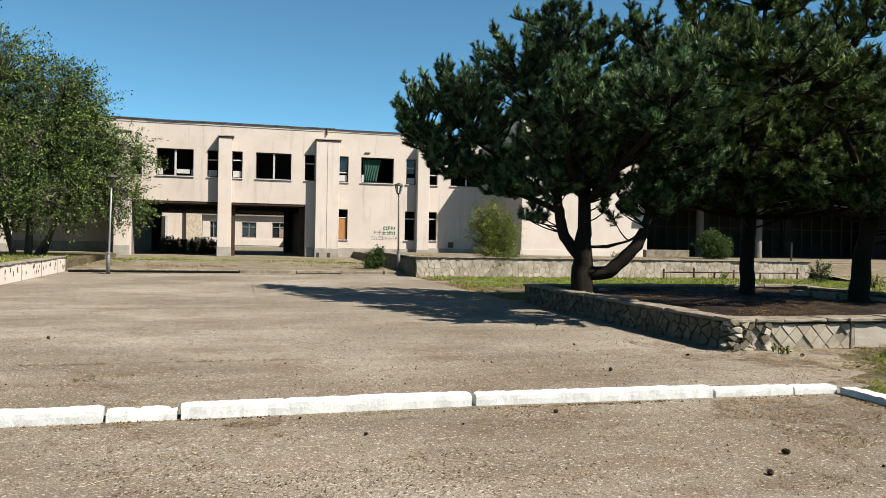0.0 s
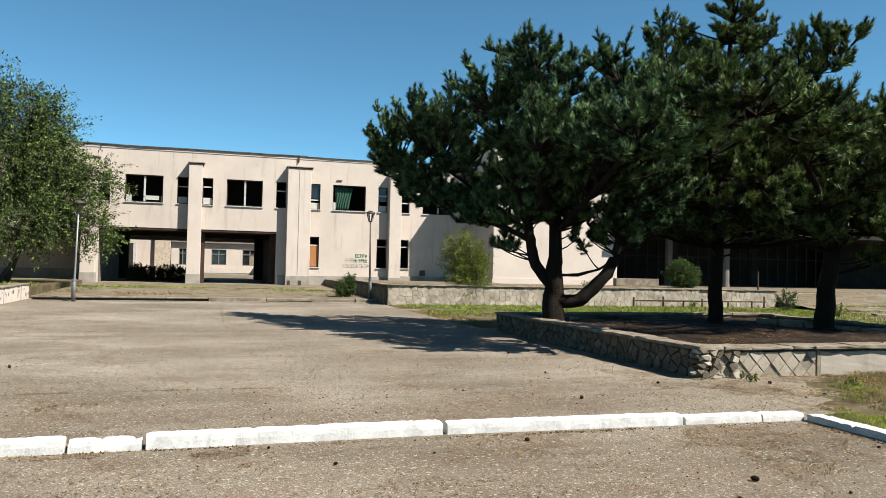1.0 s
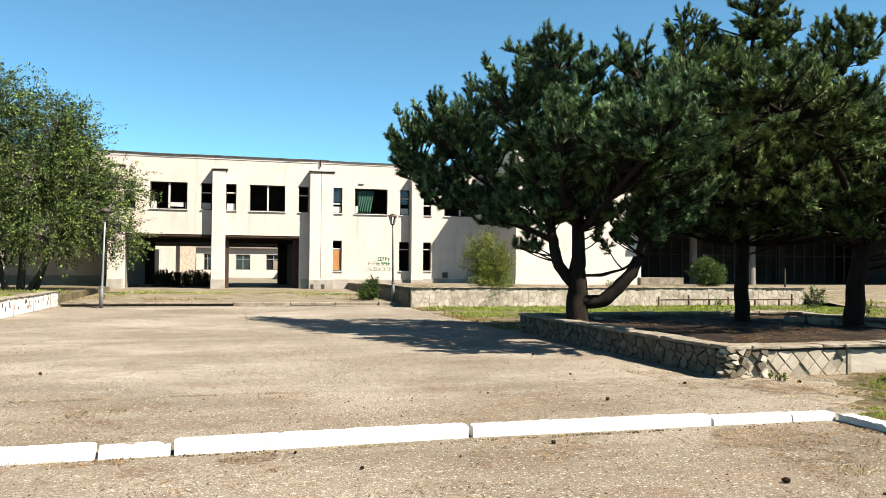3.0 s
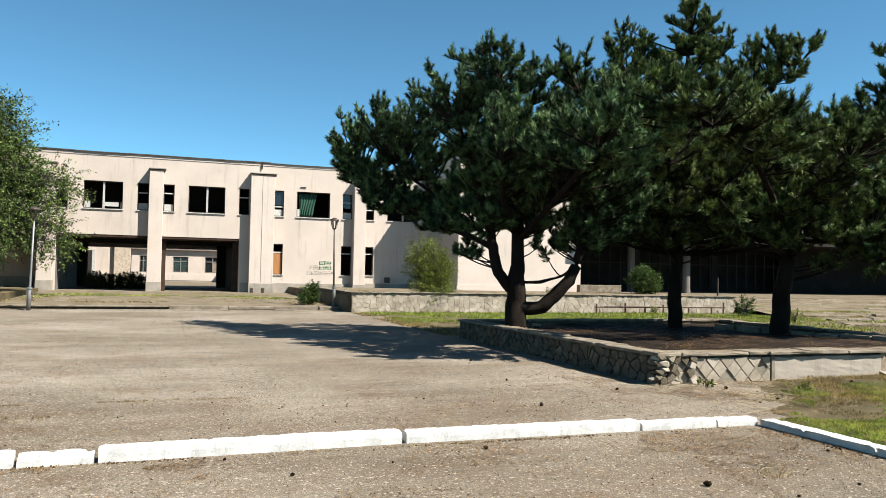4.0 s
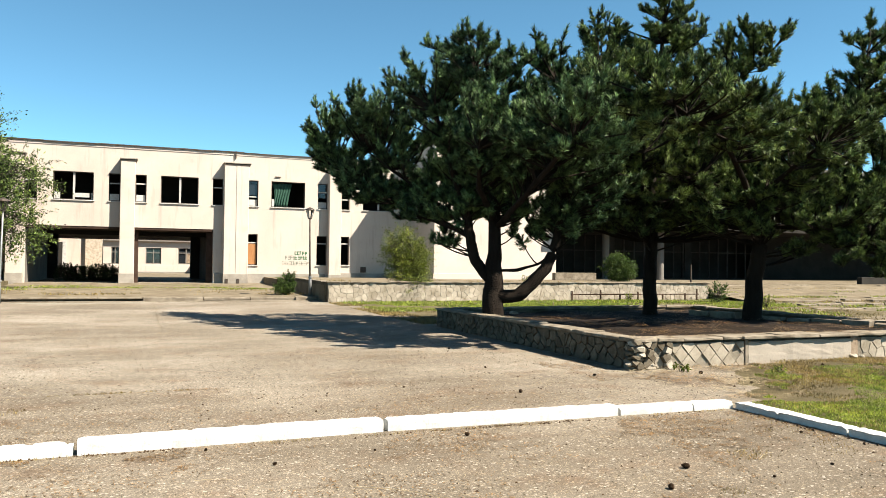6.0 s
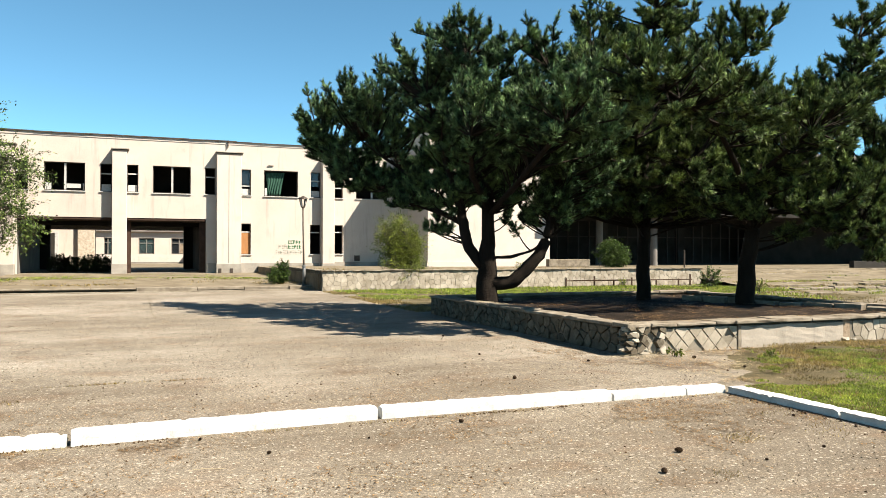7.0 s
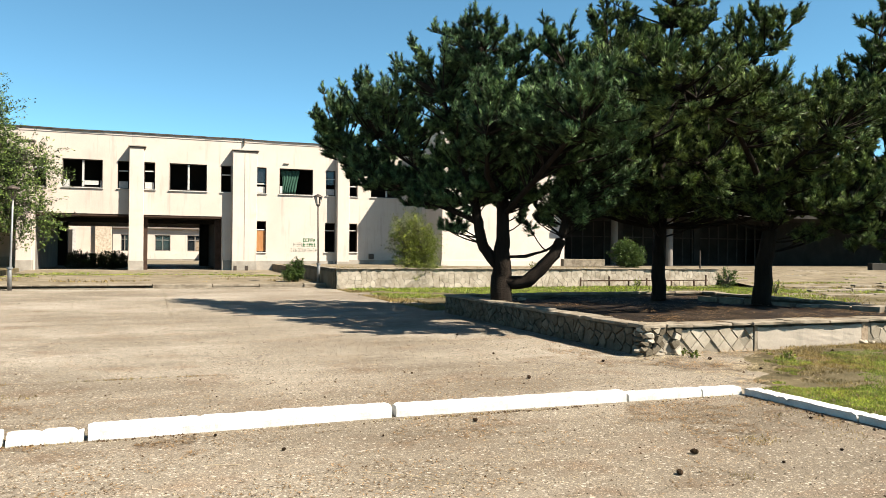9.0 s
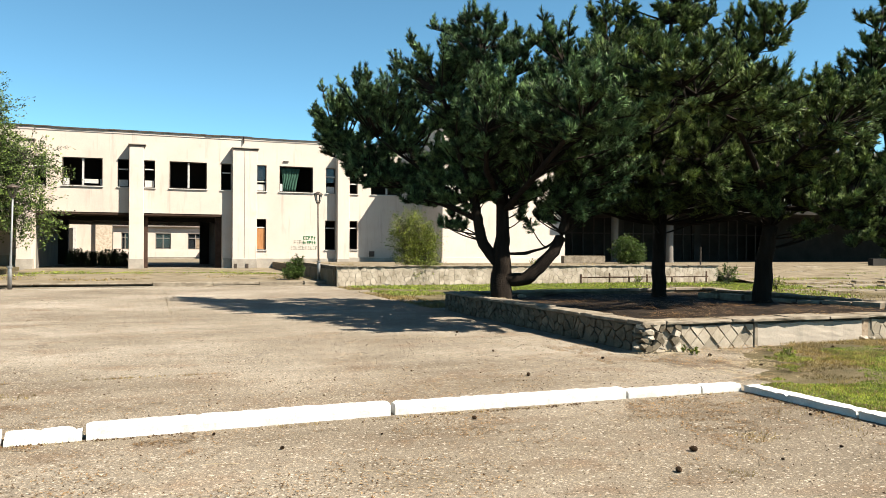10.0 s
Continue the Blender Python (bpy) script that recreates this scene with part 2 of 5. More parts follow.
BRICK_PALE = plain("pale_crumbling_brick", (0.50, 0.39, 0.29), (0.86, 0.76, 0.62), 6.0, fine=14, relief=0.8, dist=0.02)
PAINT_GREEN = plain("green_spray_paint", (0.02, 0.13, 0.05), (0.04, 0.22, 0.09), 5.0, 0.7)
PAINT_GREY = plain("grey_spray_paint", (0.14, 0.17, 0.13), (0.26, 0.29, 0.23), 5.0, 0.7)
CONE = plain("pine_cone_scales", (0.05, 0.03, 0.018), (0.13, 0.08, 0.045), 30.0, fine=90)
STRAW = plain("pale_dry_straw", (0.46, 0.36, 0.21), (0.74, 0.61, 0.40), 9.0, fine=90)
LITTER = leaf_material("fallen_needles", (0.07, 0.04, 0.02), (0.19, 0.115, 0.058), 0.1)
PANEL = stucco_material("stained_plaster", (0.52, 0.455, 0.375))
GLASS = glass_material()


# ---- mesh helpers ----
def link(name, bm, material, parent=None, label="", smooth=False):
    me = bpy.data.meshes.new(name)
    bm.to_mesh(me)
    bm.free()
    me.materials.append(material)
    if smooth:
        for p in me.polygons:
            p.use_smooth = True
    ob = new(name, me)
    if parent:
        ob.parent = parent
    if label:
        ob["label"] = label
    return ob


def part(name, bm, material, parent, label="", smooth=False):
    return link(name, bm, material, parent, label, smooth)


def box(bm, x0, x1, y0, y1, z0, z1, bevel=0.0):
    made = bmesh.ops.create_cube(bm, size=1.0)["verts"]
    bmesh.ops.scale(bm, vec=(x1 - x0, y1 - y0, z1 - z0), verts=made)
    bmesh.ops.translate(bm, vec=((x0 + x1) / 2, (y0 + y1) / 2, (z0 + z1) / 2), verts=made)
    if bevel:
        edges = list({e for v in made for e in v.link_edges})
        bmesh.ops.bevel(bm, geom=edges, offset=bevel, segments=2, affect="EDGES", profile=0.5)
    return bm


def boxed(*args, **kw):
    return box(bmesh.new(), *args, **kw)


def tube(bm, points, radii, sides=8, cap=True):
    """A tapered tube along a line of points."""
    rings, n = [], len(points)
    pts = [Vector(p) for p in points]
    for i, p in enumerate(pts):
        d = (pts[min(i + 1, n - 1)] - pts[max(i - 1, 0)]).normalized()
        side = d.cross(Vector((0, 0, 1)) if abs(d.z) < 0.95 else Vector((1, 0, 0))).normalized()
        up = side.cross(d)
        rings.append([bm.verts.new(p + radii[i] * (math.cos(a) * side + math.sin(a) * up)) for a in (2 * math.pi * k / sides for k in range(sides))])
    for a, b in zip(rings, rings[1:]):
        for k in range(sides):
            bm.faces.new((a[k], a[(k + 1) % sides], b[(k + 1) % sides], b[k]))
    if cap:
        bm.faces.new(rings[0][::-1])
        bm.faces.new(rings[-1])
    return bm


def fast_mesh(name, verts, size, material, parent=None, label=""):
    """One mesh out of loose triangles or quads: verts is an array (faces * size, 3)."""
    me = bpy.data.meshes.new(name)
    n = len(verts)
    me.vertices.add(n)
    me.vertices.foreach_set("co", np.ascontiguousarray(verts, dtype=np.float32).ravel())
    me.loops.add(n)
    me.loops.foreach_set("vertex_index", np.arange(n, dtype=np.int32))
    me.polygons.add(n // size)
    me.polygons.foreach_set("loop_start", np.arange(0, n, size, dtype=np.int32))
    me.polygons.foreach_set("loop_total", np.full(n // size, size, dtype=np.int32))
    me.update(calc_edges=True)
    me.materials.append(material)
    ob = new(name, me)
    if parent:
        ob.parent = parent
    if label:
        ob["label"] = label
    return ob


def empty(name, label, category, group="", kind="", at=(0, 0, 0)):
    ob = new(name)
    ob.location = at
    return tagged(ob, label, category, group, kind)


def wall_mesh(u0, u1, z0, z1, holes, thick, grid=2.0):
    """A wall along x from y 0 back to thick, with openings that go through it."""
    us = sorted({u0, u1, *[h[0] for h in holes], *[h[1] for h in holes]})
    zs = sorted({z0, z1, *[h[2] for h in holes], *[h[3] for h in holes]})
    us, zs = [u for u in us if u0 <= u <= u1], [z for z in zs if z0 <= z <= z1]
    solid = {}
    for i in range(len(us) - 1):
        for j in range(len(zs) - 1):
            cu, cz = (us[i] + us[i + 1]) / 2, (zs[j] + zs[j + 1]) / 2
            solid[i, j] = not any(h[0] < cu < h[1] and h[2] < cz < h[3] for h in holes)
    bm, cache = bmesh.new(), {}

    def v(i, j, y):
        key = (i, j, y)
        if key not in cache:
            cache[key] = bm.verts.new((us[i], y, zs[j]))
        return cache[key]

    for (i, j), s in solid.items():
        if not s:
            continue
        bm.faces.new((v(i, j, 0), v(i + 1, j, 0), v(i + 1, j + 1, 0), v(i, j + 1, 0)))
        bm.faces.new((v(i, j, thick), v(i, j + 1, thick), v(i + 1, j + 1, thick), v(i + 1, j, thick)))
        if not solid.get((i - 1, j)):
            bm.faces.new((v(i, j, 0), v(i, j + 1, 0), v(i, j + 1, thick), v(i, j, thick)))
        if not solid.get((i + 1, j)):
            bm.faces.new((v(i + 1, j, 0), v(i + 1, j, thick), v(i + 1, j + 1, thick), v(i + 1, j + 1, 0)))
        if not solid.get((i, j - 1)):
            bm.faces.new((v(i, j, 0), v(i, j, thick), v(i + 1, j, thick), v(i + 1, j, 0)))
        if not solid.get((i, j + 1)):
            bm.faces.new((v(i, j + 1, 0), v(i + 1, j + 1, 0), v(i + 1, j + 1, thick), v(i, j + 1, thick)))
    return bm


def clip_poly(poly, p, n):
    out = []
    for a, b in zip(poly, poly[1:] + poly[:1]):
        da, db = (a - p).dot(n), (b - p).dot(n)
        if da <= 0:
            out.append(a)
        if (da < 0 < db) or (db < 0 < da):
            out.append(a + (b - a) * (da / (da - db)))
    return out


def stone_cells(width, height, du, dv, rng, gap):
    """Irregular many-sided stones that fill a rectangle, with joints between them."""
    seeds = []
    nu, nv = max(1, round(width / du)), max(1, round(height / dv))
    for i in range(-1, nu + 1):
        for j in range(-1, nv + 1):
            seeds.append(Vector(((i + 0.5 + 0.5 * (j % 2) + rng.uniform(-0.42, 0.42)) * width / nu, (j + 0.5 + rng.uniform(-0.4, 0.4)) * height / nv)))
    cells = []
    for s in seeds:
        if not (0 <= s.x <= width and 0 <= s.y <= height):
            continue
        poly = [Vector((0.0, 0.0)), Vector((width, 0.0)), Vector((width, height)), Vector((0.0, height))]
        for o in seeds:
            d = o - s
            if o is not s and d.length < 3.2 * max(du, dv):
                poly = clip_poly(poly, s + d * 0.5 - d.normalized() * gap * 0.5, d.normalized())
                if len(poly) < 3:
                    break
        if len(poly) >= 3:
            cells.append(poly)
    return cells


def slab_piece(name, poly, place, depth, material, parent, rng):
    """A stone slab: poly lies in the face, place(u, v, out) gives the point that far out of the wall."""
    bm = bmesh.new()
    c = sum(poly, Vector((0.0, 0.0))) / len(poly)
    tip = depth * rng.uniform(0.75, 1.25)
    back = [bm.verts.new(place(p.x, p.y, -0.01)) for p in poly]
    edge = [bm.verts.new(place(p.x, p.y, tip * 0.7)) for p in poly]
    top = [bm.verts.new(place(*(c + (p - c) * 0.95), tip + rng.uniform(-0.003, 0.003))) for p in poly]
    n = len(poly)
    for a, b in ((back, edge), (edge, top)):
        for k in range(n):
            bm.faces.new((a[k], a[(k + 1) % n], b[(k + 1) % n], b[k]))
    bm.faces.new(top)
    bmesh.ops.recalc_face_normals(bm, faces=bm.faces)
    return link(name, bm, material, parent)


def sheet(name, x0, x1, y0, y1, z, material, label, category, thick=0.0, cells=1, wave=0.0, seed=3):
    bm = bmesh.new()
    if thick:
        box(bm, x0, x1, y0, y1, z - thick, z, 0.0)
    else:
        bmesh.ops.create_grid(bm, x_segments=cells, y_segments=cells, size=0.5)
        bmesh.ops.scale(bm, vec=(x1 - x0, y1 - y0, 1), verts=bm.verts)
        bmesh.ops.translate(bm, vec=((x0 + x1) / 2, (y0 + y1) / 2, z), verts=bm.verts)
        for v in bm.verts:
            v.co.z += wave * noise.noise(v.co * 0.6 + Vector((seed, 0, 0)))
    return tagged(link(name, bm, material), label, category, kind="structure")


# ---- ground, step, lawns, terraces ----
FY = 47.34
ground = sheet("ground", -900, 900, -900, 1500, 0.0, ASPHALT, "worn sun-bleached asphalt square with stains and cracks", "ground")


def ramp_sheet(name, x0, x1, y0, y1, z0, z1, material, label, category):
    bm = bmesh.new()
    nx, ny = 24, 30
    grid = [[None] * (ny + 1) for _ in range(nx + 1)]
    for i in range(nx + 1):
        for j in range(ny + 1):
            x, y = x0 + (x1 - x0) * i / nx, y0 + (y1 - y0) * j / ny
            inner = 0 < i < nx and 0 < j < ny
            grid[i][j] = bm.verts.new((x, y, z0 + (z1 - z0) * j / ny + (0.025 * noise.noise(Vector((x, y, 1)) * 0.7) if inner else 0)))
    for i in range(nx):
        for j in range(ny):
            bm.faces.new((grid[i][j], grid[i + 1][j], grid[i + 1][j + 1], grid[i][j + 1]))
    low = [bm.verts.new((g[0].co.x, y0, -0.05)) for g in grid]
    for i in range(nx):
        bm.faces.new((low[i], low[i + 1], grid[i + 1][0], grid[i][0]))
    return tagged(link(name, bm, material), label, category, kind="structure")


ramp_sheet("upper_forecourt", -6.3, 6.95, 32.3, 47.30, 0.16, 0.31, DRY_EARTH, "dusty raised forecourt with thin dry grass", "pavement")
sheet("passage_floor", -5.95, 3.96, 47.30, 62.0, 0.31, CONCRETE, "bare concrete floor of the covered passage", "floor", thick=0.3)
sheet("courtyard_ground", -40, 30, 62.0, 130.0, 0.30, DRY_EARTH, "dry earth courtyard behind the passage", "ground", thick=0.28)
sheet("terrace", 6.95, 25.9, 30.75, 47.3, 0.68, DRY_EARTH, "dusty raised terrace in front of the building", "ground", thick=0.66)
sheet("terrace_far", 25.9, 80.0, 34.2, 60.0, 0.68, DRY_EARTH, "paved terrace before the shaded entrance", "ground", thick=0.66)
sheet("left_garden", -80, -6.62, 20.0, 47.3, 0.42, LAWN, "shaded garden bed with thin grass", "ground", thick=0.4)
bm = bmesh.new()
xs = [6.42 + 0.11 * k for k in range(40)] + [11.2, 12.5, 14.0, 17.0, 25.0, 60.0]
ys = [-30.0, -10.0, -3.0, 0.0, 2.0, 4.0, 5.0, 6.0, 6.6] + [6.85 + 0.11 * k for k in range(28)]


def lawn_height(x, y):
    h = 0.055 + 0.02 * noise.noise(Vector((x, y, 0)))
    if y < 6.9:
        return h
    ragged = 0.5 * noise.noise(Vector((x * 1.7, y * 1.7, 4))) + 0.25 * noise.noise(Vector((x * 6, y * 6, 4)))
    return h * max(-0.3, min(1.0, (x - 6.75 - 0.75 * (y - 6.9) + ragged) / 1.6))


rows = [[bm.verts.new((x, y, lawn_height(x, y))) for x in xs] for y in ys]
for p, q in zip(rows, rows[1:]):
    for i in range(len(xs) - 1):
        bm.faces.new((p[i], p[i + 1], q[i + 1], q[i]))
tagged(link("lawn_near", bm, LAWN, smooth=True), "patchy lawn edged by white kerbs", "lawn", kind="structure")
lawn_far = sheet("lawn_far", 7.0, 26.0, 18.9, 30.3, 0.012, LAWN, "strip of thin green lawn before the stone wall", "lawn", cells=90, wave=0.03)
for v in lawn_far.data.vertices:
    v.co.z -= 0.06 * max(0.0, min(1.0, (7.9 - v.co.x + 0.9 * noise.noise(v.co * 1.3)) / 0.9))
sheet("lawn_side", 16.2, 70.0, 9.75, 34.0, 0.010, DRY_EARTH, "dry trodden lawn beside the planter", "lawn", cells=30, wave=0.01)

# worn bank up to the entrance terrace, with the remains of shallow steps
bm = bmesh.new()
bank = []
for i in range(61):
    x = 26.12 + 0.9 * i
    line = []
    for j in range(21):
        y = 26.0 + 8.19 * j / 20
        f = j / 20
        h = 0.66 * f ** 1.3 + (0.05 * noise.noise(Vector((x, y, 2)) * 0.8) + 0.03 * noise.noise(Vector((x, y, 2)) * 2.7)) * min(1.0, 6 * f * (1 - f))
        line.append(bm.verts.new((x, y, h)))
    bank.append(line)
for a, b in zip(bank, bank[1:]):
    for j in range(20):
        bm.faces.new((a[j], b[j], b[j + 1], a[j + 1]))
tagged(link("entrance_bank", bm, DRY_EARTH, smooth=True), "worn earth bank with remains of shallow steps", "ground", kind="structure")
stairs = empty("entrance_stairs", "crumbled shallow concrete steps sunk in dry earth", "stairs", kind="structure")
for k, (y, z) in enumerate(((28.4, 0.13), (30.2, 0.28), (31.9, 0.44), (33.6, 0.62))):
    rag, x = random.Random(70 + k), 26.4
    while x < 50:
        w = rag.uniform(0.7, 2.4)
        if rag.random() < 0.68:
            bm = boxed(x, x + w, y + rag.uniform(-0.12, 0.12), y + 0.4, z - 0.14, z + rag.uniform(-0.02, 0.05), bevel=0.02)
            for v in bm.verts:
                v.co += 0.035 * noise.noise_vector(v.co * 2.3)
            part("stair_tread", bm, CONCRETE, stairs)
        x += w + rag.uniform(0.03, 0.8)
for k in range(3):
    z = 0.02 + 0.07 * k
    edging = empty("low_edging", "broken concrete edging strip in dry grass", "edging", kind="structure")
    x, rag = 24.5 + k * 1.4, random.Random(40 + k)
    while x < 46:
        w = rag.uniform(0.5, 1.6)
        bm = boxed(x, x + w, 22.2 + 2.3 * k, 22.5 + 2.3 * k + rag.uniform(-0.1, 0.2), -0.02, 0.06 + z * rag.uniform(0.2, 1.0), bevel=0.02)
        for v in bm.verts:
            v.co += 0.06 * noise.noise_vector(v.co * 2.1)
        part("edging_stone", bm, CONCRETE, edging)
        x += w + rag.uniform(0.02, 0.5) * (2 if rag.random() < 0.3 else 0.2)
# the tree shade on this wall is put in its colour
tagged(link("far_low_wall", boxed(41, 76, 34.25, 34.6, 0.3, 1.1, bevel=0.02), SHADE_DARK), "long low concrete wall coloured dark for tree shade", "wall", kind="structure")

# step along the forecourt
step = empty("step_edge", "cracked concrete step along the forecourt", "step", kind="structure")
rng = random.Random(5)
x = -6.3
while x < 6.9:
    w = min(rng.uniform(1.6, 2.6), 6.95 - x)
    drop = rng.uniform(-0.025, 0.01)
    bm = boxed(x + 0.01, x + w - 0.012, 31.95 + rng.uniform(-0.06, 0.06), 32.295, 0.10 if x < -1.5 else (0.05 if rng.random() < 0.4 else -0.02), 0.165 + drop, bevel=0.02)
    for v in bm.verts:
        v.co += 0.012 * noise.noise_vector(v.co * 3)
    part("step_stone", bm, CONCRETE, step)
    x += w
part("step_footing", boxed(-6.3, 6.9, 31.6, 31.94, -0.02, 0.03, bevel=0.012), CONCRETE, step)

# ---- white kerbs ----
kerb = empty("kerb", "whitewashed concrete kerb stones, chipped and cracked", "kerb", kind="structure")


def kerb_stone(a, b, width, height, seed, broken=0.46):
    """A kerb stone from a to b; width lies to the left of that way."""
    r = random.Random(seed)
    a, b = Vector((*a, 0)), Vector((*b, 0))
    d = (b - a).normalized()
    s = Vector((-d.y, d.x, 0))
    n = max(2, int((b - a).length / 0.035))
    prof = [(0.0, -0.05), (0.0, height * 0.5), (0.004, height * 0.86), (0.022, height), (width * 0.55, height + 0.003), (width - 0.02, height - 0.002), (width, height * 0.85), (width, -0.05)]
    bm, rings = bmesh.new(), []
    for i in range(n + 1):
        f = 0.007 + (1 - 0.014) * i / n
        p0 = a + (b - a) * f
        end = 0.012 if i in (0, n) else 0.0
        ring = []
        for u, z in prof:
            p = p0 + s * u + Vector((0, 0, z - (end if z > height * 0.7 else 0)))
            wob = noise.noise_vector(p * 9 + Vector((seed, 0, 0))) * 0.006 + noise.noise_vector(p * 26) * 0.004
            big = noise.noise(p * 2.1 + Vector((0, seed, 0)))
            chip = max(0.0, 0.8 * noise.noise(p * 5.5 + Vector((seed * 3.1, 0, 2))) + 0.5 * noise.noise(p * 17) - broken) * 0.12 if z > height * 0.7 else 0
            ring.append(bm.verts.new(p + wob + Vector((0, 0, 0.006 * big - chip))))
        rings.append(ring)
    m = len(prof)
    for p, q in zip(rings, rings[1:]):
        for k in range(m - 1):
            bm.faces.new((p[k], q[k], q[k + 1], p[k + 1]))
    bm.faces.new(rings[0])
    bm.faces.new(rings[-1][::-1])
    bmesh.ops.recalc_face_normals(bm, faces=bm.faces)
    return part("kerb_stone", bm, WHITEWASH, kerb)


FRONT = [(-9.2, 6.72), (-6.5, 6.78), (-3.7, 6.84), (-1.05, 6.90), (-0.47, 6.91), (2.21, 6.99), (4.82, 6.95), (5.78, 6.93), (6.31, 6.90)]
for k, (a, b) in enumerate(zip(FRONT, FRONT[1:])):
    kerb_stone((a[0] + 0.004, a[1]), (b[0] - 0.004, b[1]), 0.16, 0.10 if k == 3 else (0.125 if k < 5 else 0.112 if k == 5 else 0.09), k + 1, 0.0 if k == 3 else 0.46)
SIDE = [(6.33, 6.90), (6.36, 5.42), (6.38, 4.55), (6.40, 1.9), (6.42, -0.8), (6.44, -3.5)]
for k, (a, b) in enumerate(zip(SIDE, SIDE[1:])):
    kerb_stone((b[0], b[1] + 0.004), (a[0], a[1] - 0.004), -0.15, 0.078, k + 21)

# ---- the two-storey public building ----
house = empty("public_building", "abandoned two-storey cream stucco public building with open windows", "building")
X0, X1, ZB, ZR = -42.0, 25.0, 0.0, 8.12
UP = (4.95, 6.53)
NARROW = [(-6.04, -5.40), (-1.78, -1.17), (-0.38, 0.22), (3.89, 4.49), (5.95, 6.55), (10.20, 10.82), (11.62, 12.24), (-7.46, -6.86), (-12.0, -11.4), (-13.6, -13.0)]
WIDE = [(-4.62, -2.56), (1.0, 3.08), (7.33, 9.39), (13.1, 15.2), (-10.6, -8.5), (-16.4, -14.3)]
LOW = [(5.95, 6.55, 1.40, 3.27), (10.16, 10.82, 1.42, 3.25), (11.62, 12.24, 1.44, 3.25)]
PASS = (-5.95, 3.96, -1.0, 3.49)
GALLERY = (-20.0, -6.85, -1.0, 3.3)
holes = [(a, b, *UP) for a, b in NARROW + WIDE] + LOW + [PASS, GALLERY]
front = part("wall", wall_mesh(X0, X1, ZB, ZR, holes, 0.38), STUCCO, house, "cream stucco front wall with stains")
front.location.y = FY
part("back_wall", wall_mesh(X0, X1, ZB, ZR, [(-5.95, 3.96, -1.0, 3.08)], 0.38), STUCCO, house).location.y = FY + 12
# ceiling, piers, beam and right wall get the near-black shade colour
part("passage_ceiling", boxed(X0 + 0.01, X1, FY + 0.385, FY + 11.995, 3.49, 3.80), SHADE_DARK, house, "passage ceiling coloured near-black for its shade")
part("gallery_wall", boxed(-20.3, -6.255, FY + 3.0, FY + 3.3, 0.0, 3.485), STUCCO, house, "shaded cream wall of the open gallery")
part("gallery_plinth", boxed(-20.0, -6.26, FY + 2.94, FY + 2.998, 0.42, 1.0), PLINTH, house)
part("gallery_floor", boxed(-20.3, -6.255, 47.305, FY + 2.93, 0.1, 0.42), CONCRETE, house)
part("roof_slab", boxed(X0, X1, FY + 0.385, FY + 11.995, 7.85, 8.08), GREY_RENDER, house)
part("inner_wall", boxed(X0 + 0.01, X1 - 0.01, FY + 3.6, FY + 3.8, 3.805, 7.845), SHADE_DARK, house)
part("inner_wall", boxed(4.36, X1 - 0.01, FY + 3.6, FY + 3.8, 0.3, 3.485), SHADE_DARK, house)
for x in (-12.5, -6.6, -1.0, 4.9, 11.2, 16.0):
    part("cross_wall", boxed(x, x + 0.15, FY + 0.39, FY + 3.59, 3.805, 7.845), SHADE_DARK, house)
part("upper_floor_finish", boxed(X0 + 0.02, X1 - 0.02, FY + 0.39, FY + 3.59, 3.802, 3.83), SHADE_DARK, house)
# greyer than the front stucco, with passage shade put in the colour
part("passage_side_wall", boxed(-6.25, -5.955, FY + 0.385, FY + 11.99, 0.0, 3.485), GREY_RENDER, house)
part("passage_side_wall", boxed(3.965, 4.30, FY + 0.385, FY + 11.99, 0.0, 3.485), SHADE_DARK, house)
part("passage_pier", boxed(-5.95, -5.35, FY + 11.3, FY + 11.95, 0.3, 3.485), SHADE_DARK, house)
part("passage_pier", boxed(3.35, 3.96, FY + 11.3, FY + 11.95, 0.3, 3.485), SHADE_DARK, house)
part("passage_beam", boxed(-5.95, 3.96, FY + 6.0, FY + 6.4, 3.2, 3.485), SHADE_DARK, house)
part("passage_jamb", boxed(-0.38, -0.16, FY + 0.41, FY + 0.75, 0.3, 3.485), BROWN_TRIM, house, "dark brown pier lining")
part("passage_jamb", boxed(3.62, 3.955, FY + 0.39, FY + 0.72, 0.3, 3.485), BROWN_TRIM, house, "dark brown pier lining")
part("passage_beam", boxed(-5.94, 3.95, FY + 0.39, FY + 0.7, 3.30, 3.486), BROWN_TRIM, house, "dark brown beam")
part("lintel_band", boxed(-5.9, 3.9, FY + 0.03, FY + 0.36, 3.36, 3.487), BROWN_TRIM, house, "dark brown lintel band over the passage")
# roof edge: uneven flashing over a slab
bm = bmesh.new()
xs = np.arange(X0, X1 + 0.1, 0.9)
for a, b in zip(xs, xs[1:]):
    w = 0.02 * noise.noise(Vector((a * 0.35, 0, 5))) + 0.012 * noise.noise(Vector((a * 2.1, 0, 2)))
    lift = 0.03 if a < 5.4 else 0.0
    box(bm, a, b - 0.012, FY - 0.09 + w, FY + 0.5, 8.125 + w, 8.165 + lift + w * 1.5)
part("roof_edge", bm, METAL_DARK, house, "dark uneven metal roof flashing")
part("flashing_stub", boxed(5.17, 5.215, FY - 0.12, FY - 0.005, 7.78, 8.22, bevel=0.01), RUST, house, "bent rusty flashing end")
part("parapet_band", boxed(X0, X1, FY - 0.03, FY + 0.3, 7.98, 8.118), STUCCO, house)
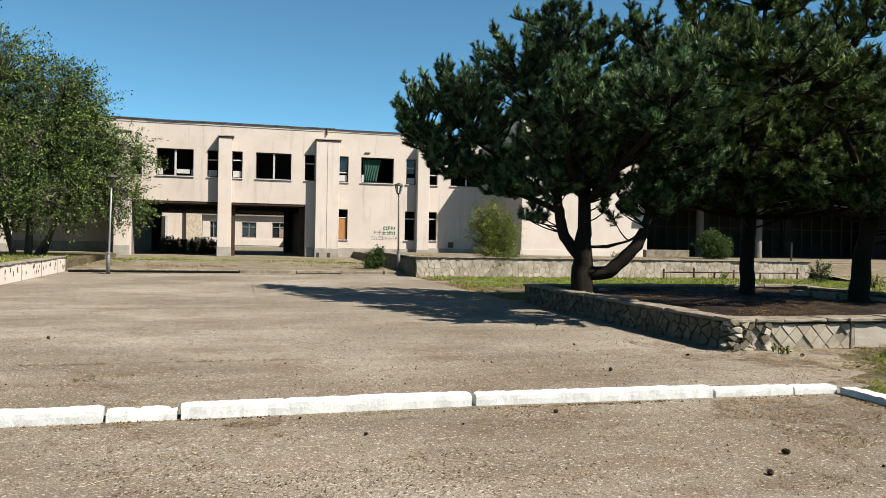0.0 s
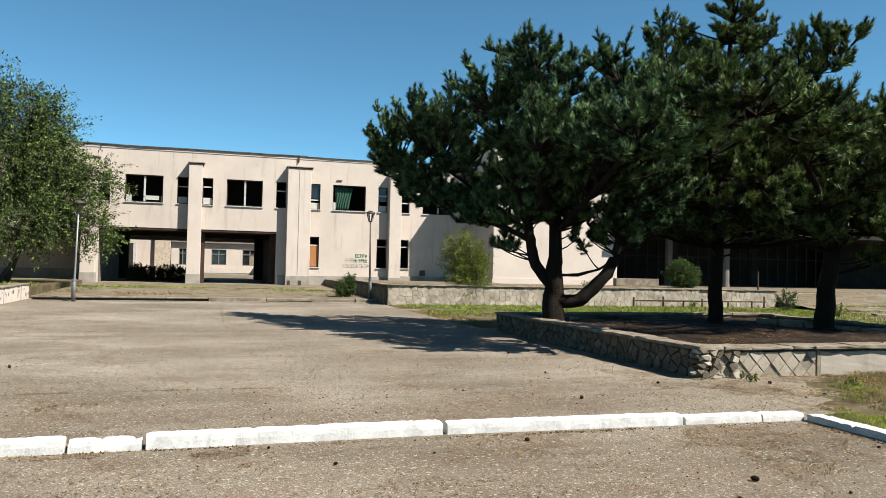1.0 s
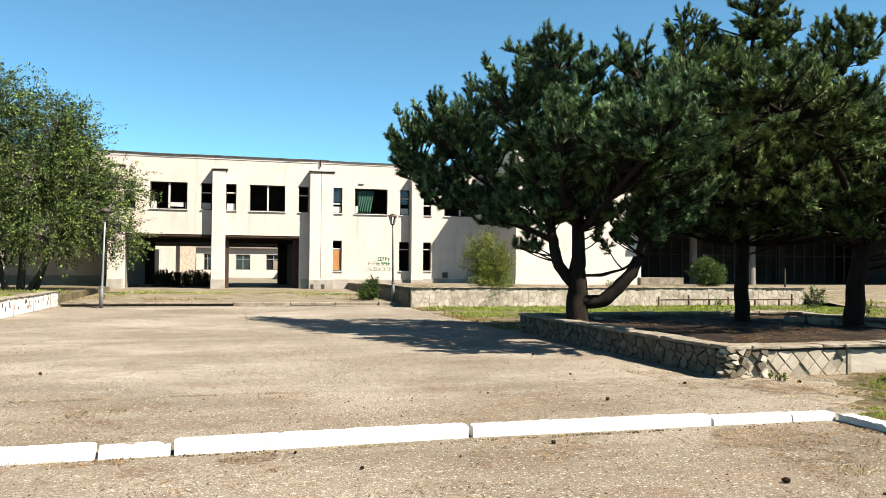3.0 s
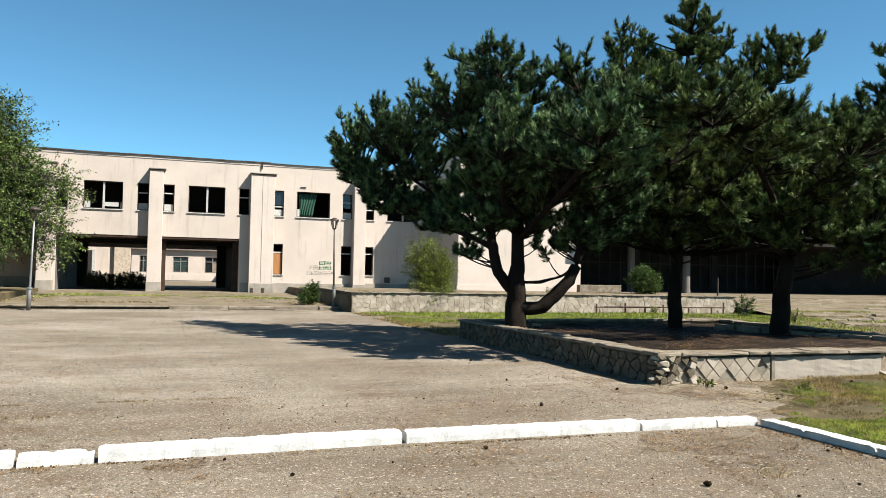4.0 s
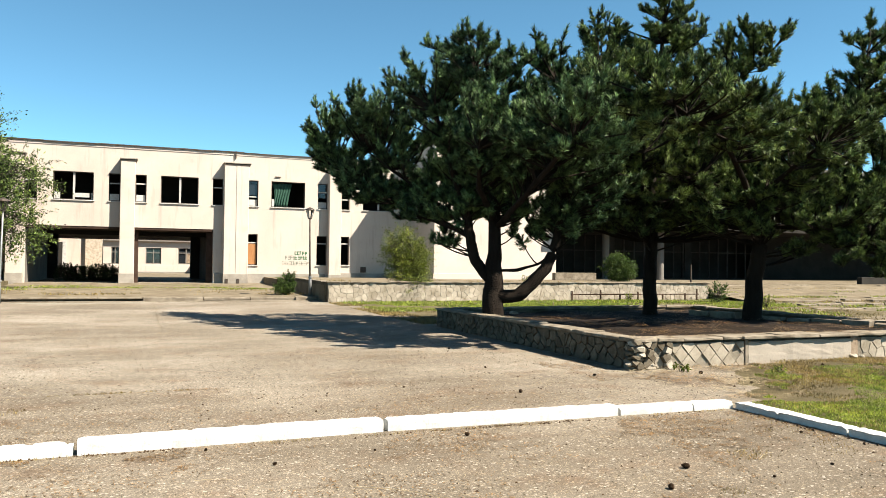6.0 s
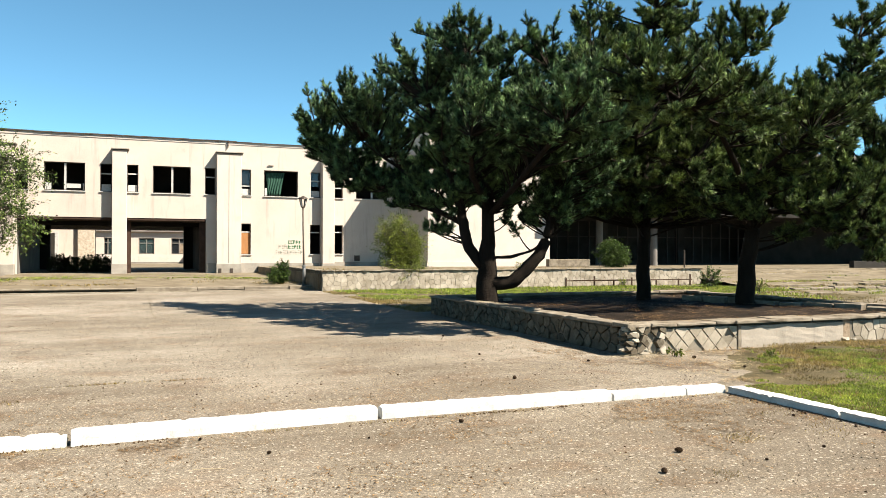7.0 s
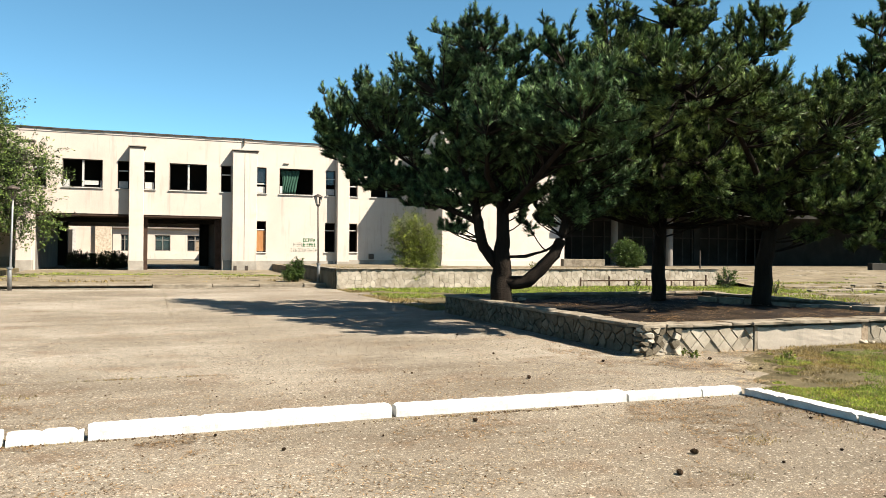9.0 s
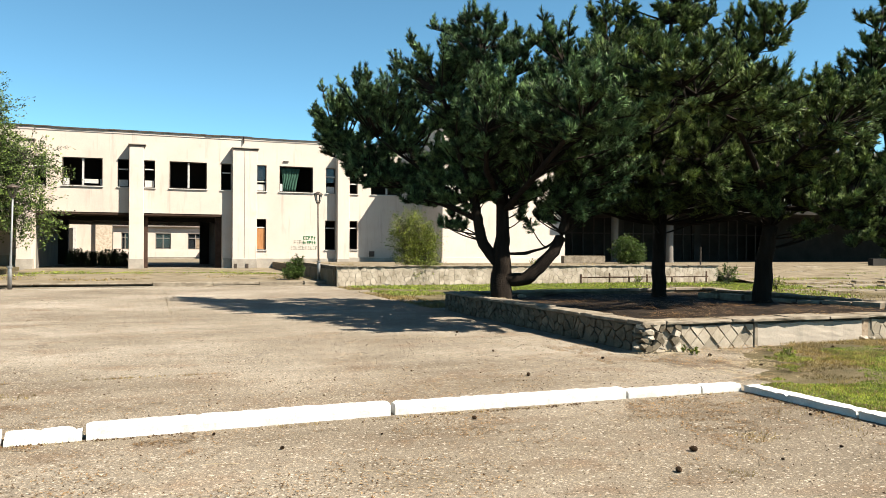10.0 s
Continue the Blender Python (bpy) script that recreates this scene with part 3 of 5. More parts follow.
part("plinth", boxed(4.0, 10.7, FY - 0.06, FY - 0.002, 0.0, 0.88, bevel=0.01), PLINTH, house, "grey-beige rendered plinth")
part("plinth", boxed(11.7, 16.5, FY - 0.06, FY - 0.002, 0.0, 0.95, bevel=0.01), PLINTH, house, "grey-beige rendered plinth")
part("plinth", boxed(X0, -20.0, FY - 0.06, FY - 0.002, 0.0, 0.95, bevel=0.01), PLINTH, house, "grey-beige rendered plinth")
PIL = 0.5
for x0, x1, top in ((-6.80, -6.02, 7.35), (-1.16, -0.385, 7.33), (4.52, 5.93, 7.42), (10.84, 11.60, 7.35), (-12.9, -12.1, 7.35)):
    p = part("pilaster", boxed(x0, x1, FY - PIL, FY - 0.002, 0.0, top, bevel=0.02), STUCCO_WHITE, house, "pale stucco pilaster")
    part("pilaster_cap", boxed(x0 - 0.05, x1 + 0.12, FY - PIL - 0.07, FY - 0.003, top + 0.002, top + 0.06, bevel=0.01), PLINTH, p, "thin weathered cap slab")
    # dark strip stands in for the shade under the cap
    part("cap_shade_strip", boxed(x0 + 0.02, x1 + 0.07, FY - PIL - 0.03, FY - 0.004, top - 0.10, top - 0.002, bevel=0.01), METAL_DARK, p, "dark strip standing in for shade under the cap")
    part("pilaster_base", boxed(x0 - 0.02, x1 + 0.02, FY - PIL - 0.02, FY - 0.003, 0.0, 0.86, bevel=0.015), PLINTH, p)
part("pier", boxed(-1.16, -0.385, FY - 0.001, FY + 0.40, 0.0, 3.485), STUCCO, house)
part("joint_strip", boxed(5.20, 5.225, FY - PIL - 0.012, FY - PIL + 0.02, 0.9, 7.40), PLINTH, house)

# windows: frame with rail or mullion, sill, glass where some is left
def window(x0, x1, z0, z1, mullion=False, rail=0.0, sill=WHITE_PAINT, frame_mat=FRAME_DARK, depth=0.12):
    bm = bmesh.new()
    y0, y1 = FY + depth, FY + depth + 0.07
    t = 0.05
    for a in ((x0, x0 + t, z0, z1), (x1 - t, x1, z0, z1), (x0 + t, x1 - t, z0, z0 + t), (x0 + t, x1 - t, z1 - t, z1)):
        box(bm, a[0], a[1], y0, y1, a[2], a[3], 0.006)
    w = part("window", bm, frame_mat, house, "weathered dark window frame")
    if mullion:
        c = (x0 + x1) / 2 + 0.02
        part("mullion", boxed(c - 0.055, c + 0.055, y0 - 0.01, y1, z0 + t, z1 - t, bevel=0.008), WHITE_PAINT, w, "white flaking mullion")
    if rail:
        part("rail", boxed(x0 + t, x1 - t, y0 - 0.008, y1, z0 + rail, z0 + rail + 0.07, bevel=0.006), WHITE_PAINT, w, "white crossbar")
    part("sill", boxed(x0 - 0.05, x1 + 0.05, FY - 0.07, FY + depth - 0.002, z0 - 0.05, z0 - 0.002, bevel=0.008), sill, w, "thin window sill")
    return w


for k, (a, b) in enumerate(NARROW):
    w = window(a, b, *UP, rail=(1.0, 0.98, 1.02, 1.0, 0.55, 1.0, 0.6, 1.0, 1.0, 1.0)[k])
    if k in (1, 2, 4, 5):
        part("pane", boxed(a + 0.06, b - 0.06, FY + 0.15, FY + 0.156, UP[0] + 0.05, UP[0] + 0.42), WHITE_PAINT, w, "pale board in the lower light")
    if k in (4, 5):
        part("pane", boxed(a + 0.06, b - 0.06, FY + 0.15, FY + 0.156, UP[0] + 0.68, UP[1] - 0.06), GLASS, w)
for k, (a, b) in enumerate(WIDE):
    w = window(a, b, *UP, mullion=k in (0, 1, 3, 4, 5))
    if k == 0:
        part("pane", boxed(a + 0.06, a + 0.36, FY + 0.15, FY + 0.17, UP[0] + 0.05, UP[0] + 0.42), WHITE_PAINT, w, "pale board scrap")
        part("pane", boxed(a + 1.12, b - 0.22, FY + 0.15, FY + 0.17, UP[0] + 0.16, UP[0] + 0.40), WHITE_PAINT, w, "pale board scrap")
        part("pane", boxed(b - 0.12, b - 0.06, FY + 0.15, FY + 0.17, UP[0] + 0.05, UP[0] + 0.42), WHITE_PAINT, w, "pale board scrap")
    if k == 2:
        bm = bmesh.new()
        n = 40
        xa, xb = a + 0.10, a + 1.28
        rows = []
        for j in range(9):
            f = j / 8
            row = []
            for i in range(n + 1):
                u = i / n
                x = xa + (xb - xa) * (u * (1 - 0.35 * f ** 1.5) + 0.10 * f + 0.05 * math.sin(4 * f + u * 3))
                row.append(bm.verts.new((x, FY + 0.27 + 0.045 * math.sin(u * 38 + 2 * f) * (0.4 + 0.6 * f), UP[1] - 0.10 - f * 1.42)))
            rows.append(row)
        for p, q in zip(rows, rows[1:]):
            for i in range(n):
                bm.faces.new((p[i], p[i + 1], q[i + 1], q[i]))
        c = part("curtain", bm, CURTAIN, w, "hanging green curtain", smooth=True)
        s = c.modifiers.new("cloth", "SOLIDIFY")
        s.thickness = 0.006
        part("pane", boxed(a + 0.06, a + 0.20, FY + 0.15, FY + 0.17, UP[0] + 0.05, UP[0] + 0.5), WHITE_PAINT, w, "pale board scrap")
for k, (a, b, z0, z1) in enumerate(LOW):
    w = window(a, b, z0, z1, rail=1.32)
    if k == 0:
        part("board", boxed(a + 0.055, b - 0.055, FY + 0.13, FY + 0.15, z0 + 0.05, z0 + 1.30), BOARD, w, "orange hardboard sheet")
part("vent_grille", boxed(12.98, 13.34, FY - 0.075, FY - 0.03, 1.0, 1.35, bevel=0.01), METAL_DARK, house, "dark metal vent in the plinth")
part("bracket", boxed(7.55, 7.88, FY - 0.06, FY - 0.001, 6.78, 6.83), METAL_DARK, house)
for x in (4.62, 5.28):
    # dark plate in place of the shade inside a small opening
    part("opening_plate", boxed(x, x + 0.17, FY - PIL - 0.05, FY - PIL - 0.022, 0.30, 0.58, bevel=0.01), METAL_DARK, house, "dark plate standing in for a shaded opening")

# spray-painted scrawl that cannot be read, as plain strokes
scrawl = empty("wall_scrawl", "faded green and grey spray-paint scrawl on stucco", "graffiti")
r = random.Random(11)
for xa, xb, z, mat in ((8.80, 9.50, 2.04, PAINT_GREEN), (8.22, 8.76, 1.76, PAINT_GREY), (8.80, 9.55, 1.76, PAINT_GREEN), (8.02, 9.70, 1.42, PAINT_GREY)):
    x = xa
    while x < xb:
        w, h, t = r.uniform(0.10, 0.16), r.uniform(0.19, 0.25), (0.05 if mat is PAINT_GREEN else 0.032)
        bars = [(x, x + t, z, z + h), (x + t, x + w, z + h - t, z + h), (x + t, x + w, z + h * 0.45, z + h * 0.45 + t), (x + t, x + w, z, z + t)]
        for q in r.sample(bars, 3):
            part("stroke", boxed(q[0], q[1], FY - 0.005, FY - 0.001, q[2], q[3]), mat, scrawl)
        x += w + r.uniform(0.02, 0.05)

# projecting hall block and shaded entrance portico
hall = empty("hall_block", "projecting windowless cream stucco hall", "building")
part("wall", boxed(16.57, 25.05, 43.6, FY - 0.004, 0.0, 9.3, bevel=0.02), STUCCO_WHITE, hall, "blank cream stucco wall")
part("plinth", boxed(16.5, 25.1, 43.53, 43.598, 0.0, 1.02, bevel=0.01), STUCCO_WHITE, hall)
part("roof_edge", boxed(16.45, 25.15, 43.48, FY, 9.302, 9.40, bevel=0.01), METAL_DARK, hall)
portico = empty("entrance_portico", "dark shaded entrance portico with white columns", "building")
# portico walls and canopy coloured near-black to hold deep shade
part("back_wall", wall_mesh(25.05, 90, 0.0, 8.6, [(25.6, 32.0, 0.75, 3.9), (32.6, 39.0, 0.75, 3.9), (39.6, 46.0, 0.75, 3.9)], 0.4), SHADE_DARK, portico, "back wall with its shade put in the colour").location.y = 48.2
part("inner_wall", boxed(25.1, 89.9, 51.0, 51.2, 0.0, 8.5), SHADE_DARK, portico)
part("canopy", boxed(25.06, 90, 42.6, 48.19, 4.15, 4.5, bevel=0.02), SHADE_DARK, portico, "concrete canopy with shade painted into its colour")
# roof overhang added so that the wall behind it lies in shade
part("roof", boxed(25.06, 90, 42.4, 51.2, 8.61, 8.95, bevel=0.02), GREY_RENDER, portico, "flat roof added to shade the loggia")
rail = part("railing", boxed(25.3, 45, 42.70, 42.74, 5.30, 5.35), WHITE_PAINT, portico, "thin pale railing")
for k in range(66):
    part("baluster", boxed(25.35 + 0.3 * k, 25.38 + 0.3 * k, 42.705, 42.735, 4.6, 5.30), WHITE_PAINT, rail)
for x, y in ((33.66, 44.2), (30.4, 46.0)):
    # columns coloured grey to carry the shade under the canopy
    part("column", tube(bmesh.new(), [(x, y, 0.68), (x, y, 1.0), (x, y, 4.15)], [0.29, 0.26, 0.25], 16), GREY_RENDER, portico, "round column coloured grey for its shade")
for x0, x1 in ((25.6, 32.0), (32.6, 39.0), (39.6, 46.0)):
    g = part("glazing_rail", boxed(x0, x1, 48.29, 48.37, 2.7, 2.78), FRAME_DARK, portico, "dark metal glazing rail")
    for a in np.linspace(x0 + 0.04, x1 - 0.04, 8):
        part("glazing_bar", boxed(a - 0.035, a + 0.035, 48.3, 48.38, 0.75, 3.9), FRAME_DARK, g)
part("planter_edge", boxed(24.2, 27.2, 42.2, 42.6, 0.68, 1.15, bevel=0.02), CONCRETE, portico)

# ---- far building seen through the passage ----
far = empty("courtyard_building", "single-storey cream stucco building across the courtyard", "building")
FARY = 84.0
fw = [(-7.6, -6.3, 1.25, 3.0), (-2.81, -2.09, 1.22, 2.93), (0.42, 1.91, 1.27, 2.9), (3.56, 5.13, 1.25, 2.92)]
part("wall", wall_mesh(-30, 6.6, 0.0, 4.6, fw, 0.35), STUCCO, far).location.y = FARY
part("inner_wall", boxed(-30, 6.5, FARY + 3, FARY + 3.2, 0, 4.5), SHADE_DARK, far)
part("roof", boxed(-30.2, 6.9, FARY - 0.1, FARY + 6, 4.62, 4.8, bevel=0.02), GREY_RENDER, far)
part("eave", boxed(-30.2, 6.6, FARY - 0.35, FARY - 0.003, 3.55, 3.66), GREY_RENDER, far, "grey eave ledge")
part("plinth", boxed(-30, 4.75, FARY - 0.1, FARY - 0.004, 0.45, 1.07), STUCCO_WHITE, far, "white painted band")
part("porch_wall", boxed(5.2, 6.55, FARY - 1.2, FARY - 0.1, 0.5, 1.75), STUCCO_WHITE, far, "white low porch wall")
part("plinth", boxed(-30, 6.6, FARY - 0.08, FARY - 0.006, 0.0, 0.44), PLINTH, far)
part("cellar_door", boxed(4.78, 5.15, FARY - 0.09, FARY - 0.005, 0.3, 1.16), FRAME_DARK, far)
for a, b, z0, z1 in fw:
    w = part("window", boxed(a, b, FARY + 0.1, FARY + 0.17, z0, z0 + 0.08), GREY_RENDER, far, "grey flaking window frame")
    c = (a + b) / 2
    for nm, q in (("stile", (a, a + 0.08, z0 + 0.08, z1 - 0.08)), ("stile", (b - 0.08, b, z0 + 0.08, z1 - 0.08)), ("mullion", (c - 0.05, c + 0.05, z0 + 0.08, z1 - 0.08)), ("rail", (a + 0.08, b - 0.08, z1 - 0.55, z1 - 0.47)), ("head", (a, b, z1 - 0.08, z1))):
        part(nm, boxed(q[0], q[1], FARY + (0.095 if nm == "rail" else 0.1), FARY + 0.17, q[2], q[3]), GREY_RENDER, w)
    part("pane", boxed(a + 0.05, b - 0.05, FARY + 0.18, FARY + 0.185, z0 + 0.05, z1 - 0.05), GLASS, w)
    if a > 3:
        part("board", boxed(a + 0.8, b - 0.1, FARY + 0.15, FARY + 0.175, z0 + 0.1, z1 - 0.5), BRICK, w, "brown board")
wing = empty("courtyard_wing", "sunlit beige wing with a brick pier", "building")
part("wall", wall_mesh(-12, -4.2, 0.0, 4.6, [(-6.4, -5.85, 0.3, 3.0)], 0.3), STUCCO, wing).location.y = 68.0
part("door_frame", boxed(-5.84, -5.6, 67.93, 67.997, 0.3, 3.1), WHITE_PAINT, wing)
part("brick_pier", boxed(-4.19, -2.95, 67.7, 68.2, 0.3, 4.6, bevel=0.02), BRICK_PALE, wing, "rough exposed pale brick pier")
part("inner_wall", boxed(-12, -3.0, 70.5, 70.7, 0.0, 4.5), SHADE_DARK, wing)

# ---- pines ----
RIGHT, AWAY = Vector((0.94, -0.34, 0)), Vector((0.34, 0.94, 0))


def shoot_templates(count, needles, reach, length, rng, wide=0.0055):
    """Shoots along +z, bristling with needles like a bottle brush, as arrays of loose triangles."""
    out = []
    for _ in range(count):
        tris = []
        for k in range(needles):
            h = 0.05 + 0.85 * (k + rng.random()) / needles
            a = k * 2.39996 + rng.uniform(-0.5, 0.5)
            lean = rng.uniform(0.45, 1.1) - 0.3 * h
            d = Vector((math.cos(a) * math.sin(lean), math.sin(a) * math.sin(lean), math.cos(lean)))
            s = d.cross(Vector((rng.uniform(-1, 1), rng.uniform(-1, 1), rng.uniform(-1, 1)))).normalized()
            p = Vector((0, 0, h * reach))
            ln = length * rng.uniform(0.75, 1.15)
            tris += [p - s * wide, p + s * wide, p + d * ln]
        out.append(np.array([tuple(v) for v in tris]))
    return out


def frames_to(dirs, rng):
    """Turns that carry +z to each direction, with a random spin."""
    z = dirs / np.linalg.norm(dirs, axis=1, keepdims=True)
    r = rng.normal(size=z.shape)
    x = np.cross(r, z)
    x /= np.linalg.norm(x, axis=1, keepdims=True)
    return np.stack([x, np.cross(z, x), z], axis=2)


def scatter(templates, places, dirs, sizes, rng):
    turns = frames_to(dirs, rng)
    pick = rng.integers(0, len(templates), len(places))
    out = []
    for k, t in enumerate(templates):
        m = pick == k
        if m.any():
            v = np.einsum("nij,vj->nvi", turns[m], t) * sizes[m][:, None, None] + places[m][:, None, :]
            out.append(v.reshape(-1, 3))
    return np.concatenate(out)


def lobe_points(lobes, density, rng, shell=0.4):
    pts, outs = [], []
    for u, v, z, ru, rv, rz in lobes:
        n = max(6, int(density * (ru * rv + ru * rz + rv * rz)))
        d = rng.normal(size=(n, 3))
        d /= np.linalg.norm(d, axis=1, keepdims=True)
        r = shell + (1 - shell) * rng.random(n) ** 0.6
        r *= 1 + 0.22 * np.sin(d[:, 0] * 5 + u * 3) * np.cos(d[:, 2] * 6 + z)
        local = d * r[:, None] * np.array([ru, rv, rz]) + np.array([u, v, z])
        pts.append(local)
        outs.append(d)
    return np.concatenate(pts), np.concatenate(outs)


def curve_between(a, b, sag, n=5):
    m = (a + b) / 2 + Vector((0, 0, sag))
    return [(1 - f) ** 2 * a + 2 * f * (1 - f) * m + f * f * b for f in (k / n for k in range(n + 1))]


def pine(base, stems, lobes, label, density=20, per_tip=8, needles=60, length=0.115, seed=1, size=1.0, scale=1.0, shrink=0.90, stout=1.0, needle=None, wide=0.0085):
    """stems: lines of (right, away, height, radius) from the foot; lobes: where the crown is thick."""
    tree = empty("pine_tree", label, "tree", "pines by the square", at=base)
    rng, rr = np.random.default_rng(seed), random.Random(seed)
    stems = [[tuple(scale * c for c in s[:3]) + (scale * stout * s[3],) for s in stem] for stem in stems]
    lobes = [tuple(scale * c for c in q[:3]) + tuple(scale * shrink * c for c in q[3:]) for q in lobes]
    skeleton = []
    for k, stem in enumerate(stems):
        pts = [RIGHT * s[0] + AWAY * s[1] + Vector((0, 0, s[2])) for s in stem]
        rad = [s[3] for s in stem]
        fine, frad = [], []
        for i in range(len(pts) - 1):
            for j in range(4):
                f = j / 4
                p = pts[i].lerp(pts[i + 1], f)
                fine.append(p + 0.25 * rad[i] * noise.noise_vector(p * 2.3 + Vector((seed, k, 0))))
                frad.append((rad[i] + (rad[i + 1] - rad[i]) * f) * (1 + 0.1 * noise.noise(p * 4)))
        fine.append(pts[-1])
        frad.append(rad[-1])
        bm = tube(bmesh.new(), fine, frad, 12)
        for v in bm.verts:
            v.co += 0.018 * noise.noise_vector(v.co * 11)
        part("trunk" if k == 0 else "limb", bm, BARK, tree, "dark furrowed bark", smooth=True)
        skeleton += [(p, r) for p, r in zip(fine, frad) if p.z > 1.3]
    local, outs = lobe_points(lobes, density, rng)
    flat = np.array([RIGHT, AWAY, (0, 0, 1)])
    tips = local @ flat
    outw = outs @ flat
    sk = np.array([tuple(p) for p, _ in skeleton])
    bm = bmesh.new()
    places, dirs, sizes = [], [], []
    for t, o in zip(tips, outw):
        cost = np.linalg.norm(sk - t, axis=1) + 1.1 * np.maximum(0, sk[:, 2] - t[2] + 0.3)
        a = Vector(sk[int(cost.argmin())])
        b = Vector(t)
        ln = (b - a).length
        line = curve_between(a, b, -0.10 * ln + rr.uniform(-0.1, 0.12), 4)
        tube(bm, line, [0.012 + 0.012 * ln * (1 - f) for f in (0, 0.25, 0.5, 0.75, 1)], 3, False)
        main = (Vector(o) * 0.5 + Vector((0, 0, 0.75)) + Vector((rr.gauss(0, 1), rr.gauss(0, 1), rr.gauss(0, 1))) * 0.24).normalized()
        shoots = [(b, main, rr.uniform(1.0, 1.4))]
        if o[2] > 0.35 and rr.random() < 0.6:
            shoots.append((b + main * 0.13 * size, (main + Vector((0, 0, 0.5))).normalized(), rr.uniform(0.8, 1.1)))
        for k in range(per_tip):
            side = (main + Vector((rr.gauss(0, 1), rr.gauss(0, 1), rr.gauss(0, 0.5))) * 0.62 + Vector((0, 0, 0.15))).normalized()
            f = 1.0 - 0.32 * rr.random() ** 1.3
            i = min(3, int(f * 4))
            start = line[i].lerp(line[i + 1], min(1.0, f * 4 - i)) if ln < 2.2 else b - (b - line[3]).normalized() * rr.uniform(0.0, 0.45) * size
            shoots.append((start, side, rr.uniform(0.6, 1.1)))
        for p, way, big in shoots:
            tube(bm, [p, p + way * 0.23 * size * big], [0.009 * size, 0.005 * size], 3, False)
            places.append(tuple(p))
            dirs.append(tuple(way))
            sizes.append(big * size)
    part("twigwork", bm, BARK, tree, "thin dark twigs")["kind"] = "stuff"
    places, dirs = np.array(places), np.array(dirs)
    verts = scatter(shoot_templates(10, needles, 0.22, length, rr, wide), places, dirs, np.array(sizes), rng)
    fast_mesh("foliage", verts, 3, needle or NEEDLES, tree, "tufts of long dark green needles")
    return tree


